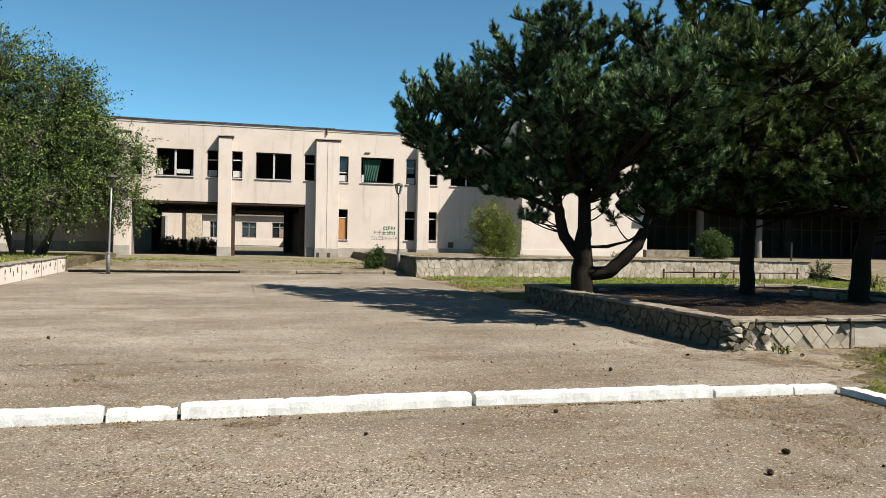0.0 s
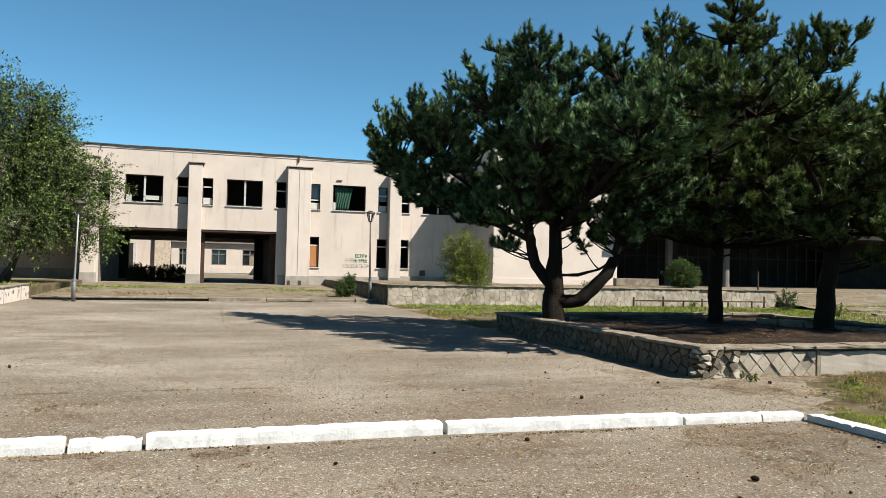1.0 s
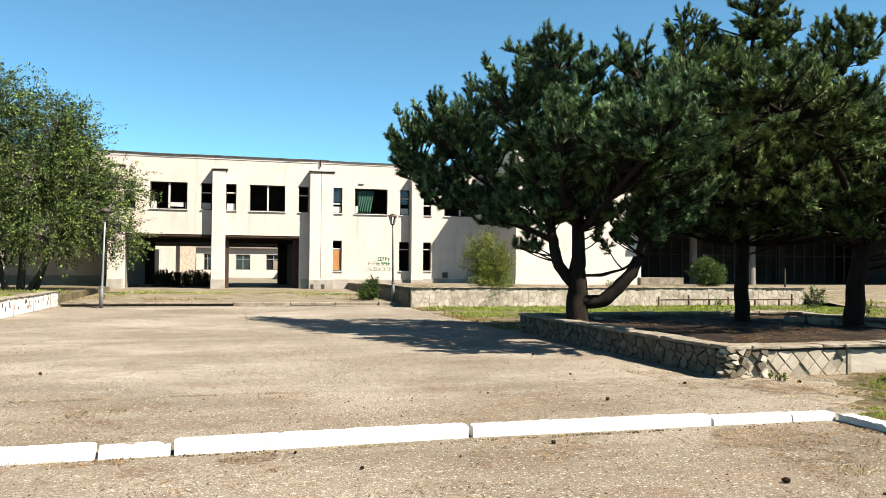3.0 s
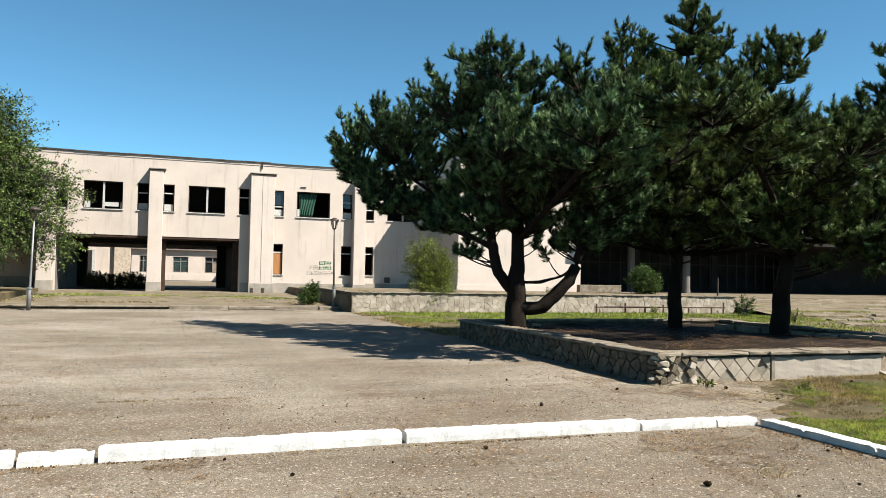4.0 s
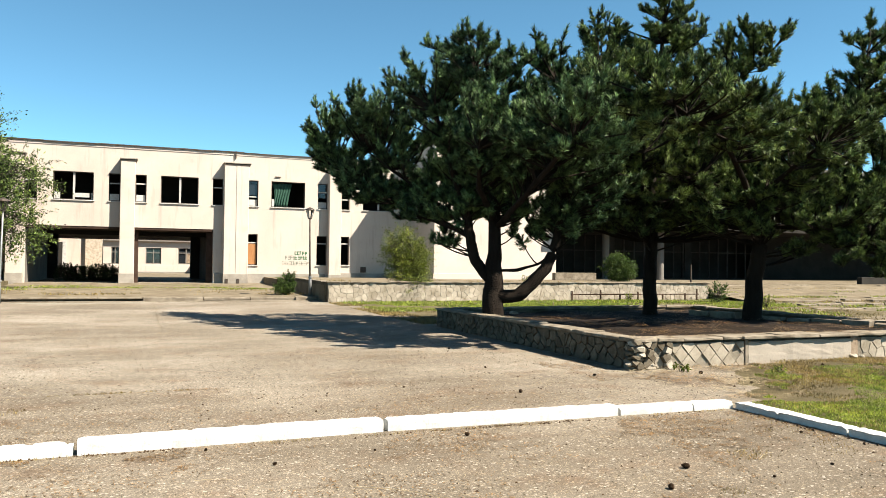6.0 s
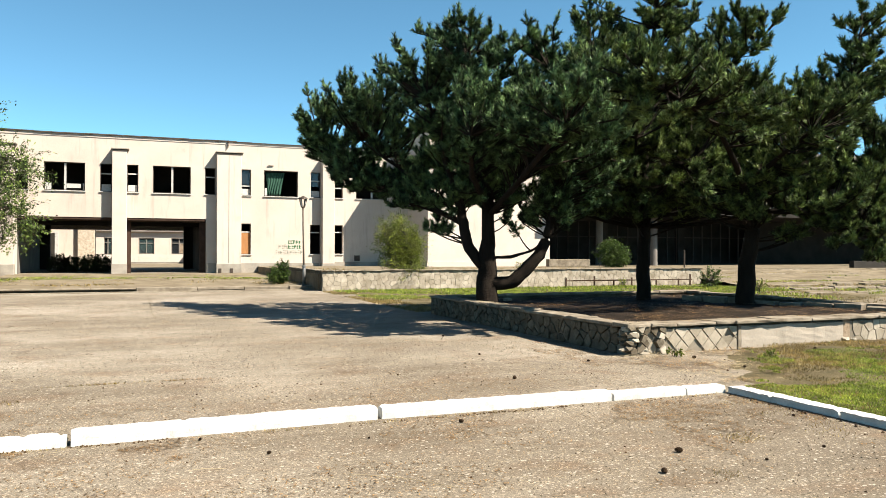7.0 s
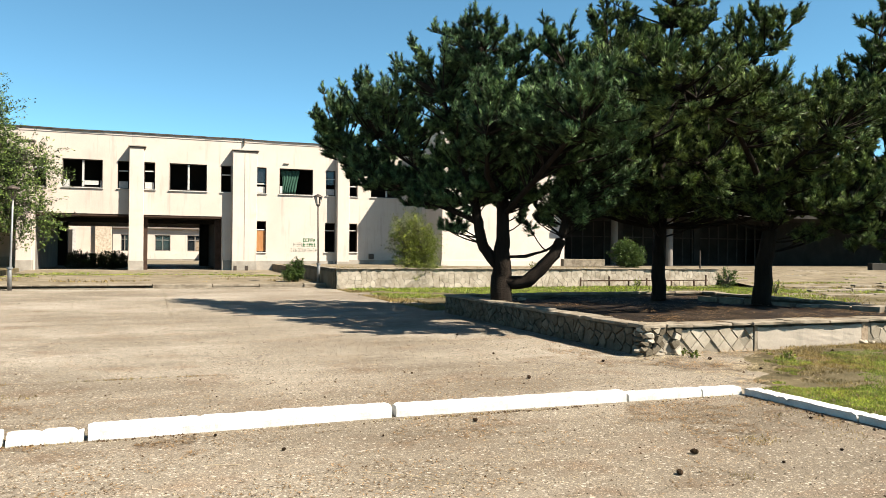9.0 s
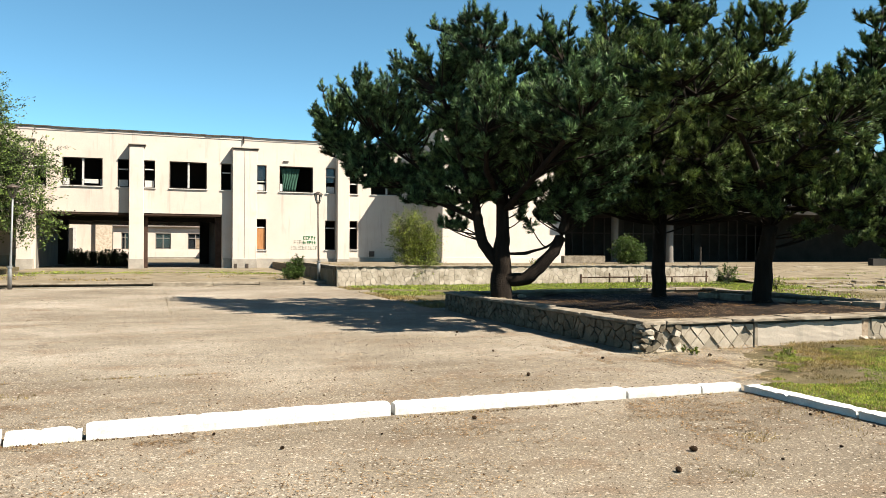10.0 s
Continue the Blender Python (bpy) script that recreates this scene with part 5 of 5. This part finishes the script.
# ---- ground cover ----
def blades(name, label, areas, material, seed, kind_label="grass"):
    """areas: x0, x1, y0, y1, z, count, height, width, noise scale, threshold."""
    rng = np.random.default_rng(seed)
    out = []
    for x0, x1, y0, y1, z, count, h, w, ns, th in areas:
        x, y = rng.uniform(x0, x1, count), rng.uniform(y0, y1, count)
        keep = np.array([noise.noise(Vector((a * ns, b * ns, seed))) + 0.35 * noise.noise(Vector((a * ns * 4, b * ns * 4, seed))) > th for a, b in zip(x, y)])
        edge = np.array([0.7 * noise.noise(Vector((p * 1.7, q * 1.7, 4))) + 0.5 * noise.noise(Vector((p * 5, q * 5, 4))) for p, q in zip(x, y)])
        keep &= ~((x > 6.45) & (x < 7.2 + 0.8 * (y - 6.9) + edge) & (y > 6.9) & (y < 9.8))
        x, y = x[keep], y[keep]
        n = len(x)
        a, hh = rng.uniform(0, 2 * math.pi, n), h * rng.uniform(0.4, 1.2, n)
        lean = rng.uniform(0.1, 1.1, n) * hh
        b = rng.uniform(0, 2 * math.pi, n)
        p = np.stack([x, y, np.full(n, z)], 1)
        s = np.stack([np.cos(a), np.sin(a), np.zeros(n)], 1) * w
        t = p + np.stack([np.cos(b) * lean, np.sin(b) * lean, hh], 1)
        out.append(np.stack([p - s, p + s, t], 1).reshape(-1, 3))
    return tagged(fast_mesh(name, np.concatenate(out), 3, material), label, kind_label, kind="stuff")


blades("grass", "short patchy green grass behind the white kerb", [
    (6.55, 15.0, 2.5, 8.3, 0.055, 230000, 0.026, 0.006, 0.6, -0.22), (8.0, 15.0, 8.1, 9.7, 0.055, 30000, 0.035, 0.005, 1.1, 0.08), (15, 30, -2, 8.5, 0.06, 14000, 0.07, 0.009, 0.4, -0.2),
    (7.4, 25.8, 24.0, 30.35, 0.01, 26000, 0.08, 0.014, 0.35, -0.25), (16.5, 40, 19, 30, 0.01, 14000, 0.10, 0.02, 0.3, 0.1),
    (26.3, 46, 28.6, 30.0, 0.16, 3500, 0.09, 0.016, 0.4, 0.05), (26.3, 46, 30.6, 31.8, 0.32, 3000, 0.09, 0.016, 0.4, 0.08), (-6.2, 6.5, 38, 47, 0.25, 7000, 0.05, 0.03, 0.35, 0.02), (-16, -6.7, 22, 39, 0.42, 8000, 0.12, 0.02, 0.4, 0.0)], GRASS, 3)
blades("dry_grass", "dry straw-coloured grass on bare ground", [
    (7.2, 15.0, 7.4, 9.8, 0.06, 26000, 0.05, 0.004, 1.3, -0.15), (6.9, 7.9, 19.0, 30.0, 0.005, 5000, 0.06, 0.012, 0.9, -0.1), (6.55, 15.0, 2.5, 9.5, 0.06, 60000, 0.03, 0.005, 1.6, -0.02),
    (26.3, 48, 26.5, 28.3, 0.06, 5000, 0.09, 0.014, 0.4, -0.1), (26.3, 48, 28.6, 30.0, 0.16, 4000, 0.09, 0.014, 0.4, 0.0), (26.3, 48, 32.2, 33.4, 0.46, 3000, 0.09, 0.014, 0.4, 0.0), (-6.2, 6.9, 33, 47, 0.2, 7000, 0.08, 0.02, 0.4, 0.05), (16.5, 45, 10, 33, 0.01, 16000, 0.09, 0.015, 0.3, -0.1),
    (-3, 6.2, 6.82, 6.91, 0.0, 1300, 0.026, 0.0025, 1.5, 0.05), (4.75, 5.1, 5.0, 5.3, 0.0, 160, 0.03, 0.0025, 3.0, -0.2), (3.9, 4.1, 4.25, 4.4, 0.0, 60, 0.03, 0.0025, 3.0, -0.4), (5.6, 6.3, 4.6, 6.6, 0.0, 500, 0.03, 0.003, 2.0, 0.0), (-3, 6.2, 7.1, 7.5, 0.0, 900, 0.03, 0.003, 1.5, 0.1), (-6, 0.6, 9.97, 10.04, 0.0, 900, 0.03, 0.004, 1.2, 0.0), (-1.7, -1.1, 8.9, 9.4, 0.0, 160, 0.03, 0.004, 2.0, -0.3), (-3.0, -1.4, 7.6, 8.8, 0.0, 260, 0.03, 0.004, 2.0, 0.1), (7.2, 25.8, 19.2, 25, 0.01, 8000, 0.06, 0.012, 0.5, 0.0),
    (7.0, 25.5, 31, 40, 0.68, 3000, 0.10, 0.015, 0.5, 0.1)], DRY_GRASS, 7)


def litter(name, label, areas, material, seed, kind_label):
    """Small flat slivers lying on the ground: x0, x1, y0, y1, z, count, length, width."""
    rng = np.random.default_rng(seed)
    out = []
    for x0, x1, y0, y1, z, count, ln, w in areas:
        x, y = rng.uniform(x0, x1, count), rng.uniform(y0, y1, count)
        keep = np.array([noise.noise(Vector((a * 0.9, b * 0.9, seed))) + 0.5 * noise.noise(Vector((a * 4, b * 4, seed))) > 0.08 for a, b in zip(x, y)])
        x, y = x[keep], y[keep]
        n = len(x)
        a, l = rng.uniform(0, 2 * math.pi, n), ln * rng.uniform(0.4, 1.3, n)
        p = np.stack([x, y, z + rng.uniform(0.002, 0.008, n)], 1)
        d = np.stack([np.cos(a) * l, np.sin(a) * l, rng.uniform(0, 0.006, n)], 1)
        s = np.stack([-np.sin(a) * w, np.cos(a) * w, np.zeros(n)], 1)
        out.append(np.stack([p - s, p + s, p + d + s * 0.5, p + d - s * 0.5], 1).reshape(-1, 4, 3).reshape(-1, 3))
    return tagged(fast_mesh(name, np.concatenate(out), 4, material), label, kind_label, kind="stuff")


litter("needle_litter", "brown fallen pine needles and bark scraps on asphalt", [
    (-4, 6.3, 6.0, 6.9, 0, 5000, 0.05, 0.002), (-4, 6.3, 7.1, 9.5, 0, 7000, 0.05, 0.002), (-3, 6.3, 3.0, 6.2, 0, 6000, 0.05, 0.002), (2, 7.0, 8.5, 14, 0, 5000, 0.06, 0.003), (-4, 7, 9, 22, 0, 6000, 0.06, 0.004), (7.5, 15, 10.3, 18, 0.39, 16000, 0.09, 0.004), (7.1, 15.2, 9.9, 10.3, 0.485, 2500, 0.05, 0.003)], LITTER, 5, "litter")


litter("straw_litter", "pale straw scraps lying on the asphalt", [
    (-3, 6.3, 3.0, 6.9, 0, 2600, 0.05, 0.0016), (-4, 7, 7.1, 12, 0, 2600, 0.06, 0.002), (4.6, 5.3, 4.9, 5.4, 0, 220, 0.16, 0.0018), (7.3, 12, 7.4, 9.8, 0.05, 3000, 0.07, 0.003), (6.7, 8.8, 7.3, 9.85, 0.02, 5000, 0.05, 0.003), (7.1, 15.2, 9.9, 10.28, 0.487, 2200, 0.05, 0.003), (7.1, 7.45, 10.3, 18.4, 0.487, 2200, 0.05, 0.003)], STRAW, 6, "litter")
litter("bark_litter", "reddish brown bark crumbs and needles in patches", [
    (-3.5, 6.3, 5.4, 6.88, 0, 9000, 0.022, 0.005), (-3.5, 6.6, 7.08, 8.8, 0, 9000, 0.022, 0.005), (4.4, 6.35, 4.3, 6.8, 0, 5000, 0.022, 0.005), (6.0, 7.1, 9.0, 13, 0, 4000, 0.03, 0.006), (-3, 4, 4.2, 5.4, 0, 3500, 0.022, 0.005), (-1.75, -1.1, 8.8, 9.5, 0, 900, 0.022, 0.005), (-6, 2.0, 9.94, 10.06, 0, 2200, 0.022, 0.005), (-1.6, 0.4, 6.2, 6.85, 0, 2500, 0.022, 0.005), (0.2, 0.8, 15.8, 31.2, 0, 500, 0.04, 0.008), (-4.8, -3.5, 18.6, 25.0, 0, 400, 0.04, 0.008), (6.7, 8.8, 7.3, 9.85, 0.03, 5000, 0.03, 0.006), (7.6, 15, 8.2, 9.85, 0.055, 9000, 0.035, 0.007), (7.5, 15, 10.3, 18, 0.40, 12000, 0.05, 0.010)], LITTER, 9, "litter")
for a, b, bow in (((0.40, 5.84), (0.66, 5.78), 0.01), ((1.46, 5.33), (2.07, 4.75), 0.05), ((4.72, 5.12), (5.02, 5.30), 0.04), ((4.84, 4.98), (5.16, 5.14), 0.02), ((-0.9, 5.2), (-0.62, 5.35), 0.02), ((3.3, 7.6), (3.6, 7.9), 0.03)):
    line = [Vector((a[0] + (b[0] - a[0]) * f, a[1] + (b[1] - a[1]) * f + bow * math.sin(3.1 * f), 0.004 + 0.008 * math.sin(3.0 * f))) for f in (0, 0.2, 0.4, 0.6, 0.8, 1)]
    tagged(link("straw_stalk", tube(bmesh.new(), line, [0.0018] * 6, 5), STRAW), "single dry straw stalk lying on asphalt", "straw", "straw stalks")


def grit(name, label, areas, material, seed):
    rng = np.random.default_rng(seed)
    out = []
    base = np.array([(0, 0, 0.9), (1, 0, 0), (-0.5, 0.87, 0), (0, 0, 0.9), (-0.5, 0.87, 0), (-0.5, -0.87, 0), (0, 0, 0.9), (-0.5, -0.87, 0), (1, 0, 0)])
    for x0, x1, y0, y1, count, size in areas:
        p = np.stack([rng.uniform(x0, x1, count), rng.uniform(y0, y1, count), np.zeros(count)], 1)
        a = rng.uniform(0, 2 * math.pi, count)
        s = size * rng.uniform(0.35, 1.3, count) ** 2.5
        c, n = np.cos(a), np.sin(a)
        R = np.zeros((count, 3, 3))
        R[:, 0, 0], R[:, 0, 1], R[:, 1, 0], R[:, 1, 1], R[:, 2, 2] = c, -n, n, c, 1
        out.append((np.einsum("nij,vj->nvi", R, base) * s[:, None, None] + p[:, None, :]).reshape(-1, 3))
    return tagged(fast_mesh(name, np.concatenate(out), 3, material), label, "gravel", kind="stuff")


grit("loose_grit", "pale loose stone chips on the worn asphalt", [(-4, 6.2, 2.6, 6.85, 9000, 0.006), (-5, 7, 7.1, 13, 9000, 0.007), (-7, 7, 13, 26, 5000, 0.010)], STONE, 8)
grit("dark_grit", "dark loose stones and crumbs on the asphalt", [(-4, 6.2, 2.6, 6.85, 600, 0.008), (-5, 7, 7.1, 14, 500, 0.010), (7, 14, 5, 9.7, 300, 0.014), (-4, 6.2, 6.80, 6.90, 200, 0.010), (-1.2, 0.3, 6.84, 6.90, 120, 0.009), (2.6, 4.4, 6.84, 6.90, 160, 0.009), (-4, 6.3, 7.07, 7.12, 250, 0.012), (6.2, 6.28, 2.5, 6.8, 160, 0.014)], CONE, 12)

# a long crack filled with earth, running out from the step
crack = [Vector((0.47 + 0.10 * noise.noise(Vector((k * 0.11, 0, 7))) + 0.02 * noise.noise(Vector((k * 0.6, 0, 3))), 31.4 - 0.2 * k, 0.004)) for k in range(62)]
bm = bmesh.new()
sides = []
for k, p in enumerate(crack):
    w = 0.004 + 0.014 * abs(noise.noise(Vector((k * 0.3, 3, 1))))
    sides.append((bm.verts.new(p - Vector((w, 0, 0))), bm.verts.new(p + Vector((w, 0, 0)))))
for a, b in zip(sides, sides[1:]):
    bm.faces.new((a[0], b[0], b[1], a[1]))
tagged(link("crack", bm, LAWN), "long earth-filled crack across the asphalt", "crack", kind="structure")

# pine cones
def cone_mesh():
    bm = bmesh.new()
    n = 46
    for k in range(n):
        f = (k + 0.5) / n
        a, z = k * 2.39996, 0.075 * f
        r = 0.027 * math.sin(math.pi * min(1, 0.18 + 0.8 * f)) ** 0.8
        out, side = Vector((math.cos(a), math.sin(a), 0)), Vector((-math.sin(a), math.cos(a), 0))
        c = Vector((0, 0, z))
        q = [c + side * 0.004, c - side * 0.004, c + out * r - side * 0.010 + Vector((0, 0, 0.006)), c + out * (r + 0.004) + Vector((0, 0, 0.012)), c + out * r + side * 0.010 + Vector((0, 0, 0.006))]
        vs = [bm.verts.new(p) for p in q]
        bm.faces.new(vs)
        bm.faces.new([bm.verts.new(p + Vector((0, 0, -0.003))) for p in reversed(q)])
    tube(bm, [(0, 0, 0), (0, 0, 0.03), (0, 0, 0.075)], [0.008, 0.016, 0.004], 8)
    for v in bm.verts:
        v.co = Vector((v.co.x, v.co.z - 0.035, v.co.y + 0.028)) * 0.8
    return bm


cone = tagged(link("pine_cone", cone_mesh(), CONE), "open brown pine cone lying on asphalt", "pine cone", "fallen pine cones")
cone.matrix_basis = pose(4.08, 4.96, 0.0, 0, 0, 40)
cr = random.Random(2)
for x, y, s in ((3.6, 4.53, 0.9), (4.48, 8.6, 1), (2.88, 6.58, 0.8), (-2.67, 12.4, 1), (1.02, 6.1, 0.6), (7.87, 9.3, 1), (7.9, 8.3, 0.8), (5.44, 13.4, 0.8), (5.3, 4.66, 0.45), (6.03, 5.67, 0.5), (4.56, 4.53, 0.4), (4.97, 3.74, 0.5), (1.9, 6.3, 0.4), (0.55, 6.75, 0.5), (6.2, 9.6, 0.7), (3.2, 9.4, 0.5), (5.0, 10.8, 0.7), (8.9, 8.9, 0.9), (10.2, 9.2, 0.8)):
    copy_thing(cone, pose(x, y, 0.05 if x > 8.5 else 0.0, 0, 0, cr.uniform(0, 360)) @ Matrix.Scale(s, 4))

# ---- stone planter and walls, stone by stone ----
planter = empty("planter", "raised stone-faced planter with crumbling edges and pine litter", "planter", kind="structure")
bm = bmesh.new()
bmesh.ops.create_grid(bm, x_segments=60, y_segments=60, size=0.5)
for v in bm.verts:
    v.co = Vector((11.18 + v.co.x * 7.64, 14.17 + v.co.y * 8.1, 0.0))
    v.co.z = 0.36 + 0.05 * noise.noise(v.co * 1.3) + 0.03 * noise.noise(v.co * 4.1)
part("soil", bm, SOIL, planter, "soil under fallen needles, coloured near-black for tree shade", smooth=True)
part("core_wall", boxed(7.12, 15.25, 9.92, 10.2, 0.0, 0.392), MORTAR_PALE, planter)
part("core_top", boxed(7.16, 15.2, 9.985, 10.2, 0.393, 0.43), MORTAR, planter)
part("core_wall", boxed(7.12, 7.4, 10.202, 18.4, 0.0, 0.43), MORTAR, planter)
part("core_wall", boxed(7.402, 15.25, 18.15, 18.4, 0.0, 0.43), MORTAR, planter)
part("core_wall", boxed(15.0, 15.25, 10.202, 18.148, 0.0, 0.43), MORTAR, planter)
rng = random.Random(17)


def coping(x0, x1, y0, y1, z, along, parent, seed, thick=0.055):
    r = random.Random(seed)
    a, end = (x0, x1) if along == "x" else (y0, y1)
    while a < end - 0.05:
        b = min(end, a + r.uniform(0.35, 1.0))
        j = r.uniform(-0.02, 0.02)
        bm = boxed(*((a + 0.006, b - 0.006, y0 + j, y1) if along == "x" else (x0 + j, x1, a + 0.006, b - 0.006)), z, z + thick + r.uniform(-0.012, 0.01), bevel=0.012)
        bmesh.ops.subdivide_edges(bm, edges=[e for e in bm.edges if e.calc_length() > 0.2], cuts=3)
        for v in bm.verts:
            push = 0.025 * noise.noise_vector(v.co * 5) + 0.028 * noise.noise_vector(v.co * 14)
            v.co += Vector((push.x, push.y, 0.35 * push.z))
        part("coping_stone", bm, CONCRETE, parent)
        a = b


coping(7.06, 15.28, 9.835, 10.28, 0.432, "x", planter, 1)
coping(7.05, 7.45, 10.30, 18.42, 0.432, "y", planter, 2)
coping(7.5, 15.28, 18.1, 18.45, 0.432, "x", planter, 3)
coping(14.95, 15.30, 10.3, 18.05, 0.432, "y", planter, 4)
for poly in stone_cells(8.2, 0.40, 0.26, 0.13, rng, 0.026):
    if rng.random() > 0.04:
        slab_piece("stone", poly, lambda u, v, o: (7.12 - o, 10.15 + u, v + 0.005), 0.035, STONE, planter, rng)
for poly in stone_cells(0.68, 0.44, 0.17, 0.10, rng, 0.02):
    lift = rng.uniform(-0.02, 0.06)
    if rng.random() > 0.14:
        slab_piece("stone", poly, lambda u, v, o: (7.12 + u, 9.92 - o - (lift if o > 0 else 0), v + 0.004), 0.035, STONE_PALE if rng.random() < 0.5 else STONE, planter, rng)
for k in range(14):
    bm = bmesh.new()
    bmesh.ops.create_icosphere(bm, subdivisions=1, radius=0.085)
    for v in bm.verts:
        v.co = Vector((v.co.x * 1.3, v.co.y * 1.2, v.co.z * 0.6)) + 0.045 * noise.noise_vector(v.co * 14 + Vector((k, 0, 0)))
        v.co += Vector((7.16 + 0.06 * math.sin(k * 2.4), 9.95 + 0.06 * math.cos(k * 1.7), 0.05 + 0.03 * k))
    part("corner_stone", bm, STONE if k % 3 else STONE_PALE, planter)


ledge_a, ledge_b = Vector((13.3, 16.2, 0.36)), Vector((14.95, 11.4, 0.36))
turn = math.atan2(ledge_b.y - ledge_a.y, ledge_b.x - ledge_a.x)
for k in range(8):
    w = 0.58 + rng.uniform(-0.1, 0.06)
    bm = boxed(-w / 2, w / 2, -0.12, 0.12, -0.05, 0.13 + rng.uniform(-0.05, 0.02), bevel=0.015)
    for v in bm.verts:
        v.co += 0.03 * noise.noise_vector(v.co * 6 + Vector((k, 0, 0)))
    part("ledge_stone", bm, CONCRETE, planter, "broken inner ledge").matrix_basis = Matrix.Translation(ledge_a.lerp(ledge_b, (k + 0.5) / 8)) @ Matrix.Rotation(turn + rng.uniform(-0.05, 0.05), 4, "Z")


def diamonds(x0, x1, skip, seed):
    r = random.Random(seed)
    s = 0.27
    n = int((x1 - x0) / s) + 2
    for i in range(-1, n):
        for j in range(-1, 4):
            c = Vector(((i + 0.5 * (j % 2)) * s + 0.04, j * 0.5 * s * 1.05 + 0.07))
            h = s * 0.5 - 0.007
            poly = [c + Vector(d) for d in ((h, 0), (0, h * 1.05), (-h, 0), (0, -h * 1.05))]
            for p, q in (((0, 0), (-1, 0)), ((x1 - x0, 0), (1, 0)), ((0, 0.0), (0, -1)), ((0, 0.385), (0, 1))):
                poly = clip_poly(poly, Vector(p), Vector(q)) if len(poly) > 2 else []
            if len(poly) > 2 and r.random() > (0.6 if j < 1 else skip):
                slab_piece("stone", poly, lambda u, v, o: (x0 + u, 9.92 - o, v + 0.008), 0.022, STONE_PALE, planter, r)


diamonds(7.82, 9.25, 0.10, 31)
for poly in stone_cells(3.3, 0.395, 0.19, 0.17, rng, 0.012):
    slab_piece("stone", poly, lambda u, v, o: (11.88 + u, 9.92 - o, v + 0.005), 0.014, STONE_PALE, planter, rng)
bm = boxed(9.33, 11.62, 9.885, 9.921, 0.02, 0.385)
for _ in range(4):
    bmesh.ops.subdivide_edges(bm, edges=[e for e in bm.edges if e.calc_length() > 0.05], cuts=1, use_grid_fill=True)
for v in bm.verts:
    if v.co.y < 9.9:
        v.co.y += 0.006 * noise.noise(v.co * 4) + 0.006 * noise.noise(v.co * 17)
    if v.co.z > 0.38 or v.co.z < 0.03:
        v.co.z += 0.05 * min(0.2, noise.noise(v.co * 3.1)) + 0.02 * noise.noise(v.co * 13)
part("plaster_panel", bm, PANEL, planter, "cracked cream plaster panel")
part("post", boxed(9.26, 9.325, 9.88, 9.921, 0.0, 0.42, bevel=0.008), CONCRETE, planter)
part("rusty_post", boxed(11.64, 11.80, 9.90, 9.921, 0.06, 0.42, bevel=0.006), BRICK, planter, "broken brown post stub")
for k, (x, y, s) in enumerate(((11.55, 9.78, 0.07), (11.7, 9.74, 0.05), (7.35, 9.75, 0.05), (7.0, 9.9, 0.06), (8.7, 17.2, 0.1))):
    bm = bmesh.new()
    bmesh.ops.create_icosphere(bm, subdivisions=2, radius=s)
    for v in bm.verts:
        v.co.z *= 0.6
        v.co += 0.35 * s * noise.noise_vector(v.co * (1.2 / s) + Vector((k, 0, 0)))
    ob = tagged(link("rubble_stone", bm, STONE_PALE), "broken piece of pale stone by the planter", "stone", "rubble by the planter")
    ob.location = (x, y, (0.36 if y > 15 else 0.07) + s * 0.35)

retaining = empty("retaining_wall", "low retaining wall faced with irregular pale stones", "wall", kind="structure")
part("core_wall", boxed(7.05, 26.1, 30.47, 30.74, 0.0, 0.80), MORTAR_PALE, retaining)
part("core_wall", boxed(7.05, 7.35, 30.742, 38.6, 0.0, 0.80), MORTAR, retaining)
coping(7.0, 26.15, 30.40, 30.80, 0.802, "x", retaining, 7, 0.04)
coping(6.98, 7.40, 30.82, 38.6, 0.802, "y", retaining, 8, 0.04)
rng = random.Random(23)
for poly in stone_cells(19.0, 0.79, 0.27, 0.19, rng, 0.011):
    slab_piece("stone", poly, lambda u, v, o: (7.07 + u, 30.47 - o, v + 0.004), 0.018, STONE_PALE, retaining, rng)
for k in range(8):
    part("facing_panel", boxed(7.005, 7.049, 30.6 + k * 1.0, 31.58 + k * 1.0, 0.02, 0.78, bevel=0.01), STONE, retaining)

garden = empty("garden_wall", "low rough stone wall with a pale face beside the square", "wall", kind="structure")
part("core_wall", boxed(-6.9, -6.52, 14.0, 33.0, 0.0, 0.56, bevel=0.02), STUCCO_WHITE, garden)
coping(-6.95, -6.48, 14.0, 33.05, 0.56, "y", garden, 9, 0.05)
rng = random.Random(29)
for k in range(46):
    y, z = rng.uniform(20.2, 32.8), rng.uniform(0.08, 0.4)
    bm = boxed(-6.521, -6.512, y, y + rng.uniform(0.03, 0.10), z, z + rng.uniform(0.06, 0.16), bevel=0.003)
    part("chip", bm, RUST, garden)
for y in (21.6, 24.1, 26.6, 29.1, 31.6):
    part("joint", boxed(-6.522, -6.511, y, y + 0.03, 0.0, 0.56), GREY_RENDER, garden)
